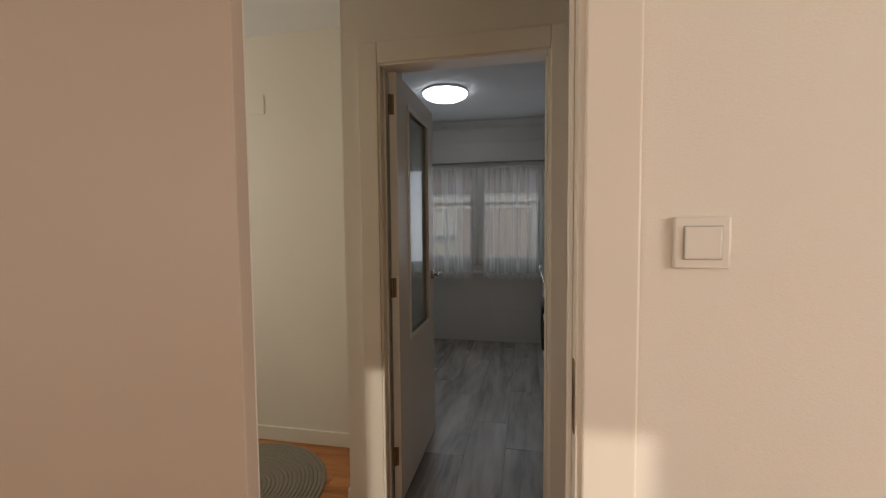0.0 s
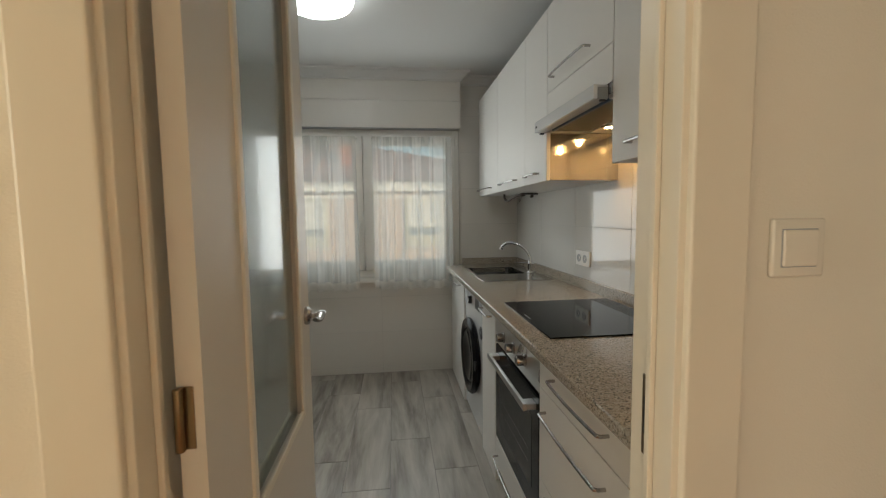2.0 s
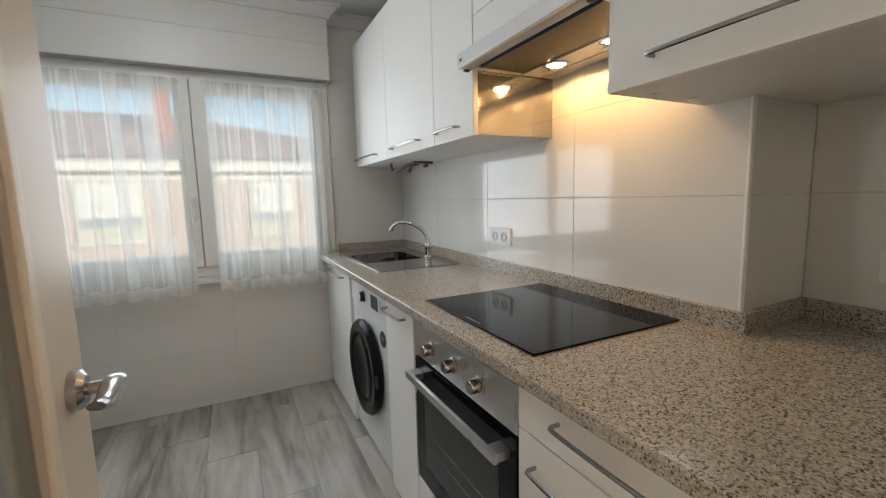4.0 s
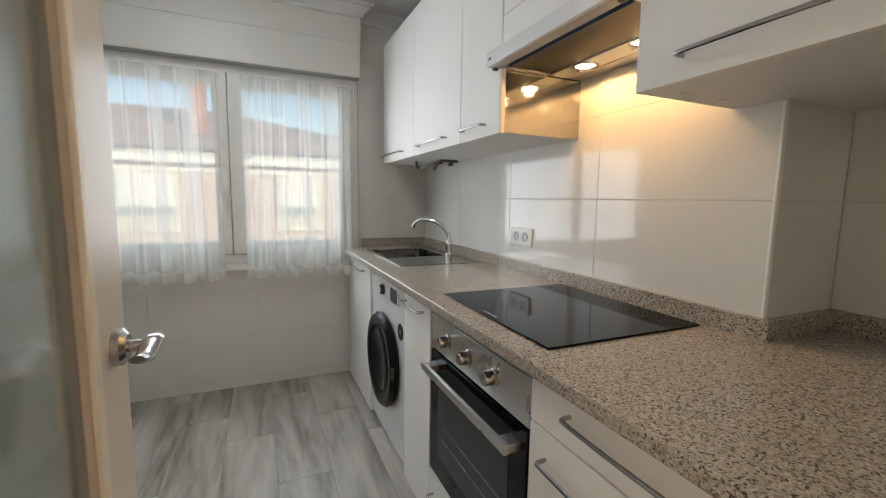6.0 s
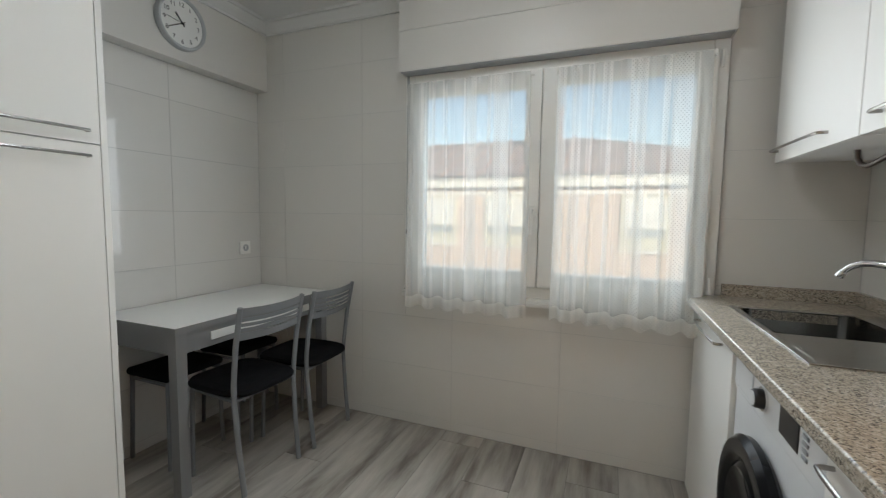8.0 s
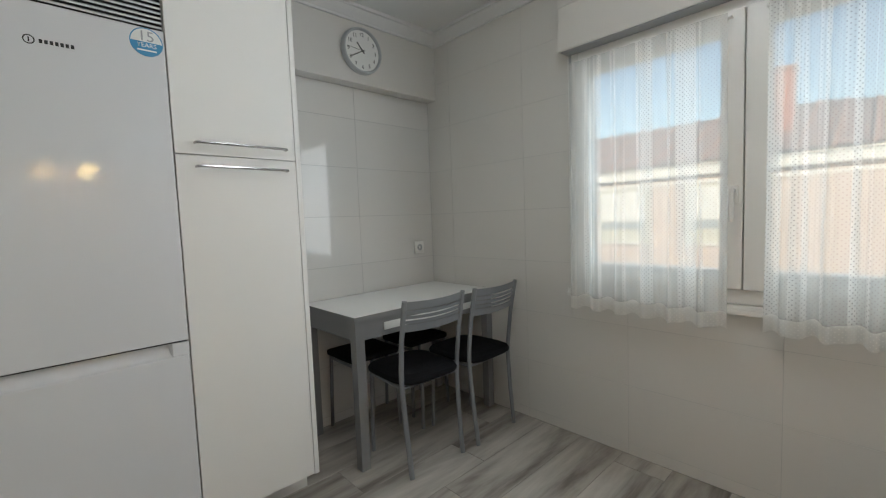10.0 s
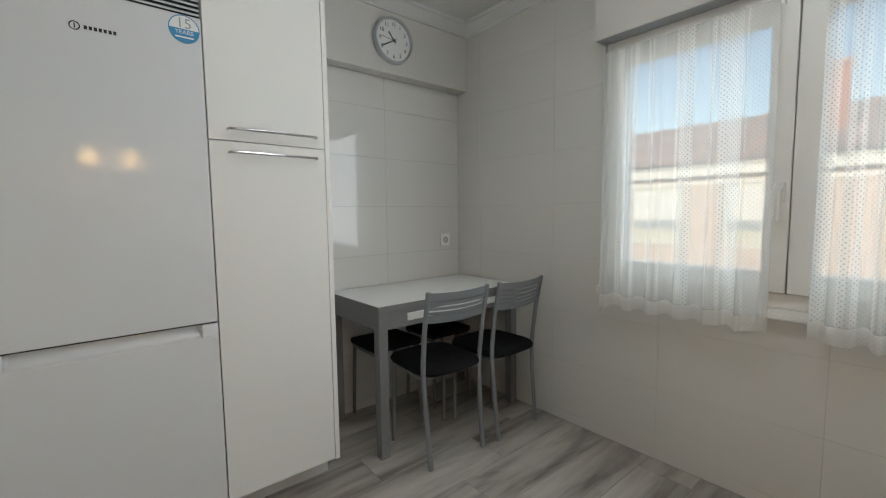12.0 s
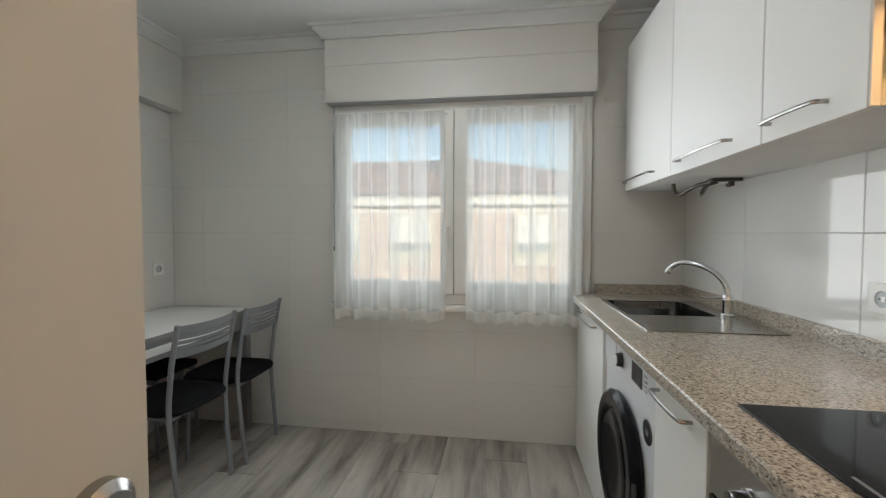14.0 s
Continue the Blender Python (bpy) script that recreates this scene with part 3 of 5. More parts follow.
rocker("light_switch", -0.476, -2.93, 1.262, "cream plastic rocker switch beside the kitchen door")
rocker("light_switch", -0.466, -3.95, 1.290, "cream plastic rocker switch on the living room wall")
solid("junction_cover", box(-2.395, -2.275, -2.436, -2.43, 1.995, 2.105, 0.002), PAINT, "cream painted cover plate high on the hall wall", "cover plate")
solid("junction_cover", box(-2.515, -2.395, -2.436, -2.43, 0.15, 0.26, 0.002), PAINT, "cream painted cover plate low on the hall wall", "cover plate")
solid("door_phone", box(-2.99, -2.895, -2.455, -2.43, 1.44, 1.60, 0.006), WHITE_PLASTIC, "white plastic entry phone on the hall wall", "entry phone")
solid("baseboard_1", box(-3.60, -1.5505, -2.443, -2.43, 0, 0.088, 0.004), TRIM, "cream painted baseboard in the hall", "baseboard", "structure")
solid("baseboard_2", box(-1.563, -1.5505, -2.93, -2.4435, 0, 0.088, 0.004), TRIM, "cream painted baseboard in the hall", "baseboard", "structure")
solid("baseboard_3", box(DOOR_R + 0.081, 1.20, -2.943, -2.93, 0, 0.088, 0.004), TRIM, "cream painted baseboard in the hall", "baseboard", "structure")
solid("baseboard_4", box(DOOR_R + 0.081, 3.0, -3.963, -3.95, 0, 0.088, 0.004), TRIM, "cream painted baseboard in the living room", "baseboard", "structure")


def round_rug(cx, cy, r):
    """A braided rug of concentric cords."""
    t = thing("round_rug", (cx, cy, 0), "round braided jute rug on the wooden hall floor", "rug")
    for k in range(22):
        a = r * (k + 1) / 22
        w = r / 44
        part("braid", lathe([(max(a - 2 * w, 0), 0.002), (max(a - 1.7 * w, 0), 0.006), (a - w, 0.008), (a - 0.3 * w, 0.006), (a, 0.002)], (cx, cy, 0), n=56), RUG, t)


round_rug(-2.19, -2.93, 0.46)


# ---- window, shutter box, curtains ----
def window():
    t = thing("window_1", (-1.275, 0, 0.82), "white double casement window with two clear panes", "window", kind="structure")
    fy0, fy1 = -0.030, 0.045
    for a, b, c, d in ((-2.043, -1.985, 0.82, 2.012), (-0.565, -0.507, 0.82, 2.012), (-1.9845, -0.5655, 1.955, 2.012), (-1.9845, -0.5655, 0.82, 0.878)):
        part("window_frame", box(a, b, fy0, fy1, c, d, 0.004), WHITE_PVC, t)
    sill = part("window_sill", box(-2.055, -0.490, -0.042, 0.03, 0.788, 0.8195, 0.006), WHITE_PVC, t)
    part("sill_lip", box(-2.055, -0.490, -0.047, -0.037, 0.778, 0.800, 0.004), WHITE_PVC, sill)
    for sx0, sx1 in ((-2.000, -1.286), (-1.283, -0.550)):
        bm = bmesh.new()
        w = 0.078
        for a, b, c, d in ((sx0, sx0 + w, 0.882, 1.965), (sx1 - w, sx1, 0.882, 1.965), (sx0 + w, sx1 - w, 0.882, 0.882 + w), (sx0 + w, sx1 - w, 1.965 - w, 1.965)):
            box(a, b, -0.056, 0.012, c, d, 0.005, 2, bm)
        s = part("sash", bm, WHITE_PVC, t)
        pane = part("pane", box(sx0 + w - 0.006, sx1 - w + 0.006, -0.020, -0.014, 0.882 + w - 0.006, 1.965 - w + 0.006), PANE, s, "clear glass")
        pane.visible_shadow = False
    part("mullion", box(-1.315, -1.255, 0.014, 0.045, 0.8785, 1.9545, 0.003), WHITE_PVC, t)
    for x, z in ((-2.010, 1.88), (-0.535, 1.92), (-2.010, 0.99), (-0.535, 0.95)):
        part("hinge", cyl((x, -0.060, z - 0.035), (x, -0.060, z + 0.035), 0.007, n=12, bevel=0.002), WHITE_PVC, t)
    h = part("handle", box(-1.330, -1.300, -0.068, -0.056, 1.225, 1.295, 0.004), WHITE_PVC, t, "white plastic window handle")
    part("grip", tube([(-1.315, -0.066, 1.275), (-1.315, -0.100, 1.275), (-1.315, -0.108, 1.262), (-1.315, -0.106, 1.21), (-1.316, -0.100, 1.155)], [0.009, 0.009, 0.010, 0.010, 0.008], 12), WHITE_PVC, h)


window()
shutter = thing("shutter_box", (-1.275, 0, 2.01), "white tiled roller shutter box above the window", "shutter box", kind="structure")
part("backing", box(BOX_L + 0.003, BOX_R - 0.003, BOX_Y + 0.003, 0.0005, 2.016, TOP), GROUT, shutter)
for z0, z1 in ((2.014, 2.2235), (2.2255, TOP)):
    part("front_tile", box(BOX_L, BOX_R, BOX_Y, 0.0005, z0, z1, 0.0015), SHADED_SATIN_TILE, shutter)
part("underside", box(BOX_L + 0.01, BOX_R - 0.01, -0.100, 0.03, 2.010, 2.016), GREY_PLASTIC, shutter)
strap = thing("shutter_strap", (-2.022, -0.045, 1.16), "narrow grey shutter pull strap beside the window", "strap")
part("strap", box(-2.029, -2.015, -0.0395, -0.038, 1.16, 2.0095), GREY_PLASTIC, strap)
part("strap_end", cyl((-2.022, -0.046, 1.135), (-2.022, -0.046, 1.162), 0.006, n=12, bevel=0.002), BLACK, strap)


def curtain(x0, x1, z0, z1, seed, label):
    """A gathered voile with a deep hem, hung on a thin rod across one sash."""
    rnd = random.Random(seed)
    t = thing("curtain", ((x0 + x1) / 2, -0.10, z0), label, "curtain", "window curtains")
    nx, nz = 150, 44
    waves = [(rnd.uniform(5.5, 7.5), rnd.uniform(0, 6.28), 0.55), (rnd.uniform(10, 14), rnd.uniform(0, 6.28), 0.2), (rnd.uniform(19, 24), rnd.uniform(0, 6.28), 0.05)]
    hem_z = z0 + 0.062

    def spot(u, z):
        f = (z1 - z) / (z1 - z0)
        amp = 0.006 + 0.019 * min(f * 1.3, 1)
        w = sum(a * math.sin(k * math.tau * u + p + 0.7 * math.sin(2.2 * f + p)) for k, p, a in waves)
        tight = 0.012 * math.sin(70 * u + 3 * math.sin(9 * u)) * max(0, 1 - f * 9)
        flare = 1 + 0.02 * f
        x = (x0 + x1) / 2 + (u - 0.5) * (x1 - x0) * flare + 0.004 * math.sin(w * 3)
        sag = 0.007 * f * f * math.sin(waves[0][0] * math.tau * u + waves[0][1]) + 0.004 * f * f * math.sin(waves[1][0] * math.tau * u) - 0.008 * f * u
        return Vector((x, -0.100 - 0.006 * f + amp * w + 0.3 * tight, z + sag))

    for name, lo, hi, mat, rows in (("voile", hem_z, z1, VOILE, nz), ("hem", z0, hem_z, HEM, 6)):
        bm = bmesh.new()
        uvl = bm.loops.layers.uv.new("UVMap")
        grid = [[bm.verts.new(spot(i / nx, lo + (hi - lo) * j / rows)) for i in range(nx + 1)] for j in range(rows + 1)]
        for j in range(rows):
            for i in range(nx):
                f = bm.faces.new((grid[j][i], grid[j][i + 1], grid[j + 1][i + 1], grid[j + 1][i]))
                for lp, (a, b) in zip(f.loops, ((i, j), (i + 1, j), (i + 1, j + 1), (i, j + 1))):
                    lp[uvl].uv = (a / nx * (x1 - x0) * 1.35, lo + (hi - lo) * b / rows)
        part(name, bm, mat, t)
    part("rod", cyl((x0 - 0.01, -0.083, z1 - 0.018), (x1 + 0.01, -0.083, z1 - 0.018), 0.004, n=10), WHITE_PVC, t)
    for x in (x0 - 0.008, x1 + 0.008):
        part("rod_hook", tube([(x, -0.055, z1 - 0.010), (x, -0.080, z1 - 0.010), (x, -0.086, z1 - 0.022)], 0.0035, 8), WHITE_PVC, t)


curtain(-1.995, -1.335, 0.737, 1.945, 3, "sheer white dotted voile curtain on the sash by the table")
curtain(-1.205, -0.575, 0.737, 1.945, 8, "sheer white dotted voile curtain on the sash by the sink")


# ---- kitchen run under the window side of the right wall ----
FRONT = -0.575
solid("plinth", box(-0.525, -0.505, -2.82, -0.65, 0.0, 0.098), WHITE, "white plinth under the base cabinets", "plinth", "structure")


def base_unit(y0, y1, fronts, label, top=0.868):
    """Carcass with fronts (z0, z1, handle y0, handle y1, handle z)."""
    t = thing("base_cabinet", (-0.30, (y0 + y1) / 2, 0.1), label, "cabinet", "base cabinets")
    part("body", box(FRONT + 0.0205, -0.02, y0 + 0.001, y1 - 0.001, 0.10, top), CARCASS, t)
    for z0, z1, h0, h1, hz in fronts:
        d = part("drawer_front" if len(fronts) > 1 else "door", box(FRONT, FRONT + 0.019, y0 + 0.0015, y1 - 0.0015, z0, z1, 0.0015), WHITE, t)
        if h0 is not None:
            bar_handle(d, (FRONT, h0, hz), (FRONT, h1, hz), (-1, 0, 0))
    return t


base_unit(-0.645, -0.035, [(0.012, 0.862, -0.52, -0.16, 0.815)], "white base cabinet under the sink with bow handle", 0.70)
base_unit(-1.550, -1.252, [(0.012, 0.862, -1.48, -1.28, 0.815)], "narrow white base cabinet beside the washing machine")
base_unit(-2.770, -2.160, [(0.746, 0.862, -2.61, -2.29, 0.812), (0.432, 0.742, -2.60, -2.22, 0.678), (0.105, 0.428, -2.60, -2.22, 0.385)], "white drawer unit with three bow handles")
flap = thing("oven_base_panel", (-0.56, -1.855, 0.1), "white low drawer front under the oven", "drawer")
d = part("drawer_front", box(FRONT, FRONT + 0.019, -2.157, -1.553, 0.105, 0.238, 0.0015), WHITE, flap)
bar_handle(d, (FRONT, -1.95, 0.165), (FRONT, -1.60, 0.165), (-1, 0, 0))
part("body", box(FRONT + 0.0205, -0.02, -2.155, -1.555, 0.10, 0.236), CARCASS, flap)


def worktop():
    t = thing("worktop", (-0.3, -1.4, 0.87), "speckled beige-grey granite worktop with upstand", "worktop")
    bm = bmesh.new()
    z0, z1, f = 0.872, 0.905, -0.606
    sy0, sy1, sx0, sx1 = -0.93, -0.30, -0.485, -0.075
    for a, b, c, d in ((f, sx0, -2.826, -0.002), (sx1, -0.0005, -2.307, -0.002), (sx0, sx1, sy1, -0.002), (sx0, sx1, -2.826, sy0), (sx1, 0.29, -2.826, -2.307)):
        box(a, b, c, d, z0, z1, bm=bm)
    bmesh.ops.remove_doubles(bm, verts=bm.verts, dist=1e-5)
    part("slab", bm, STONE, t)
    part("front_edge", box(-0.621, f + 0.007, -2.826, -0.002, 0.8722, 0.9048, 0.005, 3), STONE, t)
    for a, b, c, d in ((-0.020, -0.0005, -2.307, -0.0225), (-0.478, -0.0005, -0.022, -0.002), (-0.020, 0.29, -2.328, -2.3075), (0.270, 0.29, -2.826, -2.3285)):
        part("upstand", box(a, b, c, d, 0.9045, 0.958, 0.002), STONE, t)


worktop()


def sink():
    """Steel sink with one bowl and a plain drainer, let into the worktop."""
    t = thing("sink", (-0.28, -0.62, 0.905), "stainless steel sink with one bowl and a drainer", "sink")
    x0, x1, y0, y1 = -0.505, -0.055, -0.965, -0.270
    bx0, bx1, by0, by1 = -0.484, -0.140, -0.678, -0.300
    bm = bmesh.new()
    for a, b, c, d in ((x0, bx0, y0, y1), (bx1, x1, y0, y1), (bx0, bx1, by1, y1), (bx0, bx1, y0, by0)):
        box(a, b, c, d, 0.9055, 0.9095, 0.0008, 1, bm)
    part("rim", bm, SINK_STEEL, t)
    bm = bmesh.new()
    box(bx0, bx1, by0, by1, 0.735, 0.9085, bm=bm)
    bmesh.ops.delete(bm, geom=[f for f in bm.faces if f.normal.z > 0.9], context="FACES")
    bmesh.ops.bevel(bm, geom=[e for e in bm.edges if not e.is_boundary], offset=0.045, segments=5, profile=0.5, affect="EDGES")
    bmesh.ops.reverse_faces(bm, faces=bm.faces)
    part("bowl", bm, SHADED_BOWL_STEEL, t)
    part("drain", lathe([(0.0, 0.004), (0.030, 0.004), (0.040, 0.001), (0.042, 0.0)], (-0.32, -0.50, 0.737), n=28), CHROME, t)
    bx, by = -0.098, -0.655
    tap = thing("tap", (bx, by, 0.909), "chrome swan-neck mixer tap on the sink", "tap")
    part("base", lathe([(0.0, 0.0), (0.026, 0.0), (0.026, 0.005), (0.021, 0.011), (0.0195, 0.050), (0.022, 0.062), (0.022, 0.074), (0.017, 0.086), (0.0, 0.088)], (bx, by, 0.9096), n=32), CHROME, tap)
    way = Vector((-0.70, 0.71, 0))
    run = [(0.165 * (1 - math.cos(a)), 0.995 + 0.122 * math.sin(a)) for a in (math.pi / 2 * k / 12 for k in range(13))]
    run += [(0.165 + 0.075 * math.sin(b), 1.117 - 0.060 * (1 - math.cos(b))) for b in (1.2 * k / 6 for k in range(1, 7))]
    pts = [Vector((bx, by, 0.0)) + way * r + Vector((0, 0, z)) for r, z in run]
    part("spout", tube([(bx, by, 0.972)] + pts, [0.013] + [0.012 - 0.002 * k / len(pts) for k in range(len(pts))], 16), CHROME, tap)
    drop = (pts[-1] - pts[-2]).normalized()
    part("nozzle", cyl(pts[-1] - drop * 0.006, pts[-1] + drop * 0.014, 0.0125, n=20, bevel=0.0015), CHROME, tap)
    part("lever", tube([(bx - 0.006, by, 0.982), (bx - 0.030, by + 0.004, 0.984), (bx - 0.065, by + 0.010, 0.981), (bx - 0.098, by + 0.016, 0.984)], [0.010, 0.009, 0.008, 0.006], 12, flat=0.5), CHROME, tap)


sink()


def hob():
    t = thing("hob", (-0.29, -1.89, 0.905), "black ceramic glass hob set on the granite worktop", "hob")
    part("glass", box(-0.545, -0.040, -2.176, -1.598, 0.9055, 0.9105, 0.0015), BLACK_GLASS, t)
    part("control_mark", box(-0.530, -0.524, -1.925, -1.845, 0.9106, 0.9108), GREY_METAL, t, "faint grey control print")


hob()


def oven():
    t = thing("oven", (-0.30, -1.855, 0.24), "built-in steel oven with black glass door and three knobs", "oven")
    y0, y1 = -2.154, -1.556
    part("body", box(-0.552, -0.03, y0 + 0.01, y1 - 0.01, 0.245, 0.860), BLACK, t)
    # black strip stands in for the dark gap under the worktop
    part("vent_gap", box(-0.566, -0.5525, y0 + 0.002, y1 - 0.002, 0.835, 0.858), BLACK, t)
    part("control_panel", box(-0.572, -0.553, y0, y1, 0.712, 0.834, 0.002), STEEL, t, "brushed steel control panel")
    for y in (-1.697, -1.845, -1.992):
        k = part("knob", lathe([(0.0, 0.034), (0.017, 0.034), (0.019, 0.031), (0.0195, 0.006), (0.024, 0.004), (0.024, 0.0), (0.0, 0.0)], (-0.572, y, 0.772), (-1, 0, 0), 32), HANDLE, t, "round brushed steel knob")
        part("pointer", box(-0.6068, -0.6055, y - 0.0012, y + 0.0012, 0.776, 0.790), INK, k)
    door = part("door", box(-0.574, -0.553, y0 + 0.002, y1 - 0.002, 0.247, 0.705, 0.003), BLACK_GLASS, t, "black glass oven door")
    part("window_edge", box(-0.5752, -0.5738, y0 + 0.075, y1 - 0.075, 0.330, 0.600), BLACK, door)
    bar = part("handle", box(-0.622, -0.608, y0 + 0.024, y1 - 0.024, 0.642, 0.668, 0.003), STEEL, door, "flat brushed steel oven handle")
    for y in (y0 + 0.049, y1 - 0.049):
        part("handle_foot", box(-0.6085, -0.573, y - 0.024, y + 0.024, 0.644, 0.666, 0.003), STEEL, bar)
    for z, w in ((0.46, 0.19), (0.41, 0.19)):
        part("rack", tube([(-0.5745, -1.855 - w, z), (-0.5745, -1.855 + w, z)], 0.0012, 6), CHROME, door)


oven()


def washing_machine():
    t = thing("washing_machine", (-0.27, -0.95, 0), "white front-loading washing machine with a black porthole", "washing machine")
    y0, y1, f = -1.246, -0.651, -0.562
    part("body", box(f, -0.03, y0, y1, 0.022, 0.848, 0.008, 3), APPLIANCE, t)
    part("control_strip", box(f - 0.004, f + 0.004, y0 + 0.004, y1 - 0.004, 0.725, 0.842, 0.003), APPLIANCE, t)
    part("detergent_drawer", box(f - 0.008, f, y1 - 0.17, y1 - 0.012, 0.740, 0.832, 0.004), APPLIANCE, t)
    k = part("programme_knob", lathe([(0.0, 0.026), (0.021, 0.026), (0.024, 0.022), (0.026, 0.0), (0.0, 0.0)], (f - 0.004, -0.905, 0.785), (-1, 0, 0), 36), BLACK, t, "black round programme knob")
    part("knob_face", lathe([(0.0, 0.0275), (0.0175, 0.0275), (0.019, 0.0255)], (f - 0.004, -0.905, 0.785), (-1, 0, 0), 36), APPLIANCE, k, "white knob face")
    part("knob_ring", lathe([(0.026, 0.0), (0.031, 0.0), (0.031, 0.006), (0.026, 0.006)], (f - 0.004, -0.905, 0.785), (-1, 0, 0), 36), CHROME, k)
    part("display", box(f - 0.006, f - 0.003, -1.115, -1.010, 0.752, 0.818, 0.002), BLACK, t, "dark display")
    for i in range(4):
        part("button", box(f - 0.007, f - 0.003, -1.16, -1.135, 0.757 + 0.015 * i, 0.766 + 0.015 * i, 0.001), GREY_PLASTIC, t)
    door = part("porthole", lathe([(0.150, -0.004), (0.215, -0.002), (0.233, 0.012), (0.236, 0.030), (0.222, 0.046), (0.190, 0.048), (0.168, 0.036), (0.150, 0.020)], (f, -0.928, 0.437), (-1, 0, 0), 64), GLOSS_BLACK, t, "glossy black porthole ring")
    part("door_glass", lathe([(0.168, 0.034), (0.150, 0.044), (0.110, 0.034), (0.060, 0.024), (0.0, 0.020)], (f, -0.928, 0.437), (-1, 0, 0), 56), BLACK_GLASS, door, "dark glass bowl")
    part("door_catch", box(f - 0.042, f - 0.030, -1.165, -1.135, 0.415, 0.475, 0.005), BLACK, door)
    badge = part("badge", lathe([(0.0, 0.003), (0.036, 0.003), (0.038, 0.0)], (f, -1.160, 0.640), (-1, 0, 0), 36), BLACK, t, "round dark sticker")
    lettering("10", 0.03, GREY_PLASTIC, badge, (f - 0.0035, -1.160, 0.640), Matrix.Rotation(radians(-90), 3, "Z") @ Matrix.Rotation(radians(90), 3, "X"), "badge_print")
    part("filter_flap", box(f - 0.003, f, y0 + 0.03, y0 + 0.15, 0.05, 0.14, 0.002), APPLIANCE, t)
    for y in (y0 + 0.05, y1 - 0.05):
        part("foot", cyl((f + 0.05, y, 0), (f + 0.05, y, 0.024), 0.02, n=14), BLACK, t)
        part("foot", cyl((-0.08, y, 0), (-0.08, y, 0.024), 0.02, n=14), BLACK, t)


washing_machine()


# ---- wall units and hood ----
UF, UB, UT = -0.350, 1.470, 2.228


def wall_unit(y0, y1, z0, handle, label, depth_to=-0.002):
    t = thing("wall_cabinet", (-0.18, (y0 + y1) / 2, z0), label, "cabinet", "wall cabinets")
    part("body", box(UF + 0.0205, depth_to, y0 + 0.0005, y1 - 0.0005, z0 + 0.001, UT), CARCASS, t)
    d = part("door", box(UF, UF + 0.019, y0 + 0.0012, y1 - 0.0012, z0, UT, 0.0015), WHITE, t)
    bar_handle(d, (UF, handle[0], handle[2]), (UF, handle[1], handle[2]), (-1, 0, 0))
    return t


wall_unit(-0.718, -0.115, UB, (-0.545, -0.145, 1.512), "white wall cabinet above the sink")
wall_unit(-1.297, -0.720, UB, (-1.160, -0.815, 1.512), "white wall cabinet above the worktop")
end = wall_unit(-1.612, -1.299, UB, (-1.515, -1.335, 1.512), "narrow white wall cabinet with a steel side")
part("side_panel", box(-0.332, -0.003, -1.6145, -1.6122, UB + 0.002, 1.720), PANEL_STEEL, end, "polished steel side panel")
part("side_edge", box(-0.349, -0.333, -1.6155, -1.6123, UB + 0.002, 1.708), WHITE, end)
near = wall_unit(-2.800, -2.187, 1.476, (-2.640, -2.300, 1.524), "white wall cabinet beside the cooker hood")
part("back_box", box(-0.0015, 0.288, -2.7995, -2.312, 1.477, UT), CARCASS, near)
wall_unit(-2.185, -1.617, 1.857, (-2.026, -1.697, 1.905), "white lift-up cabinet above the cooker hood", -0.002)


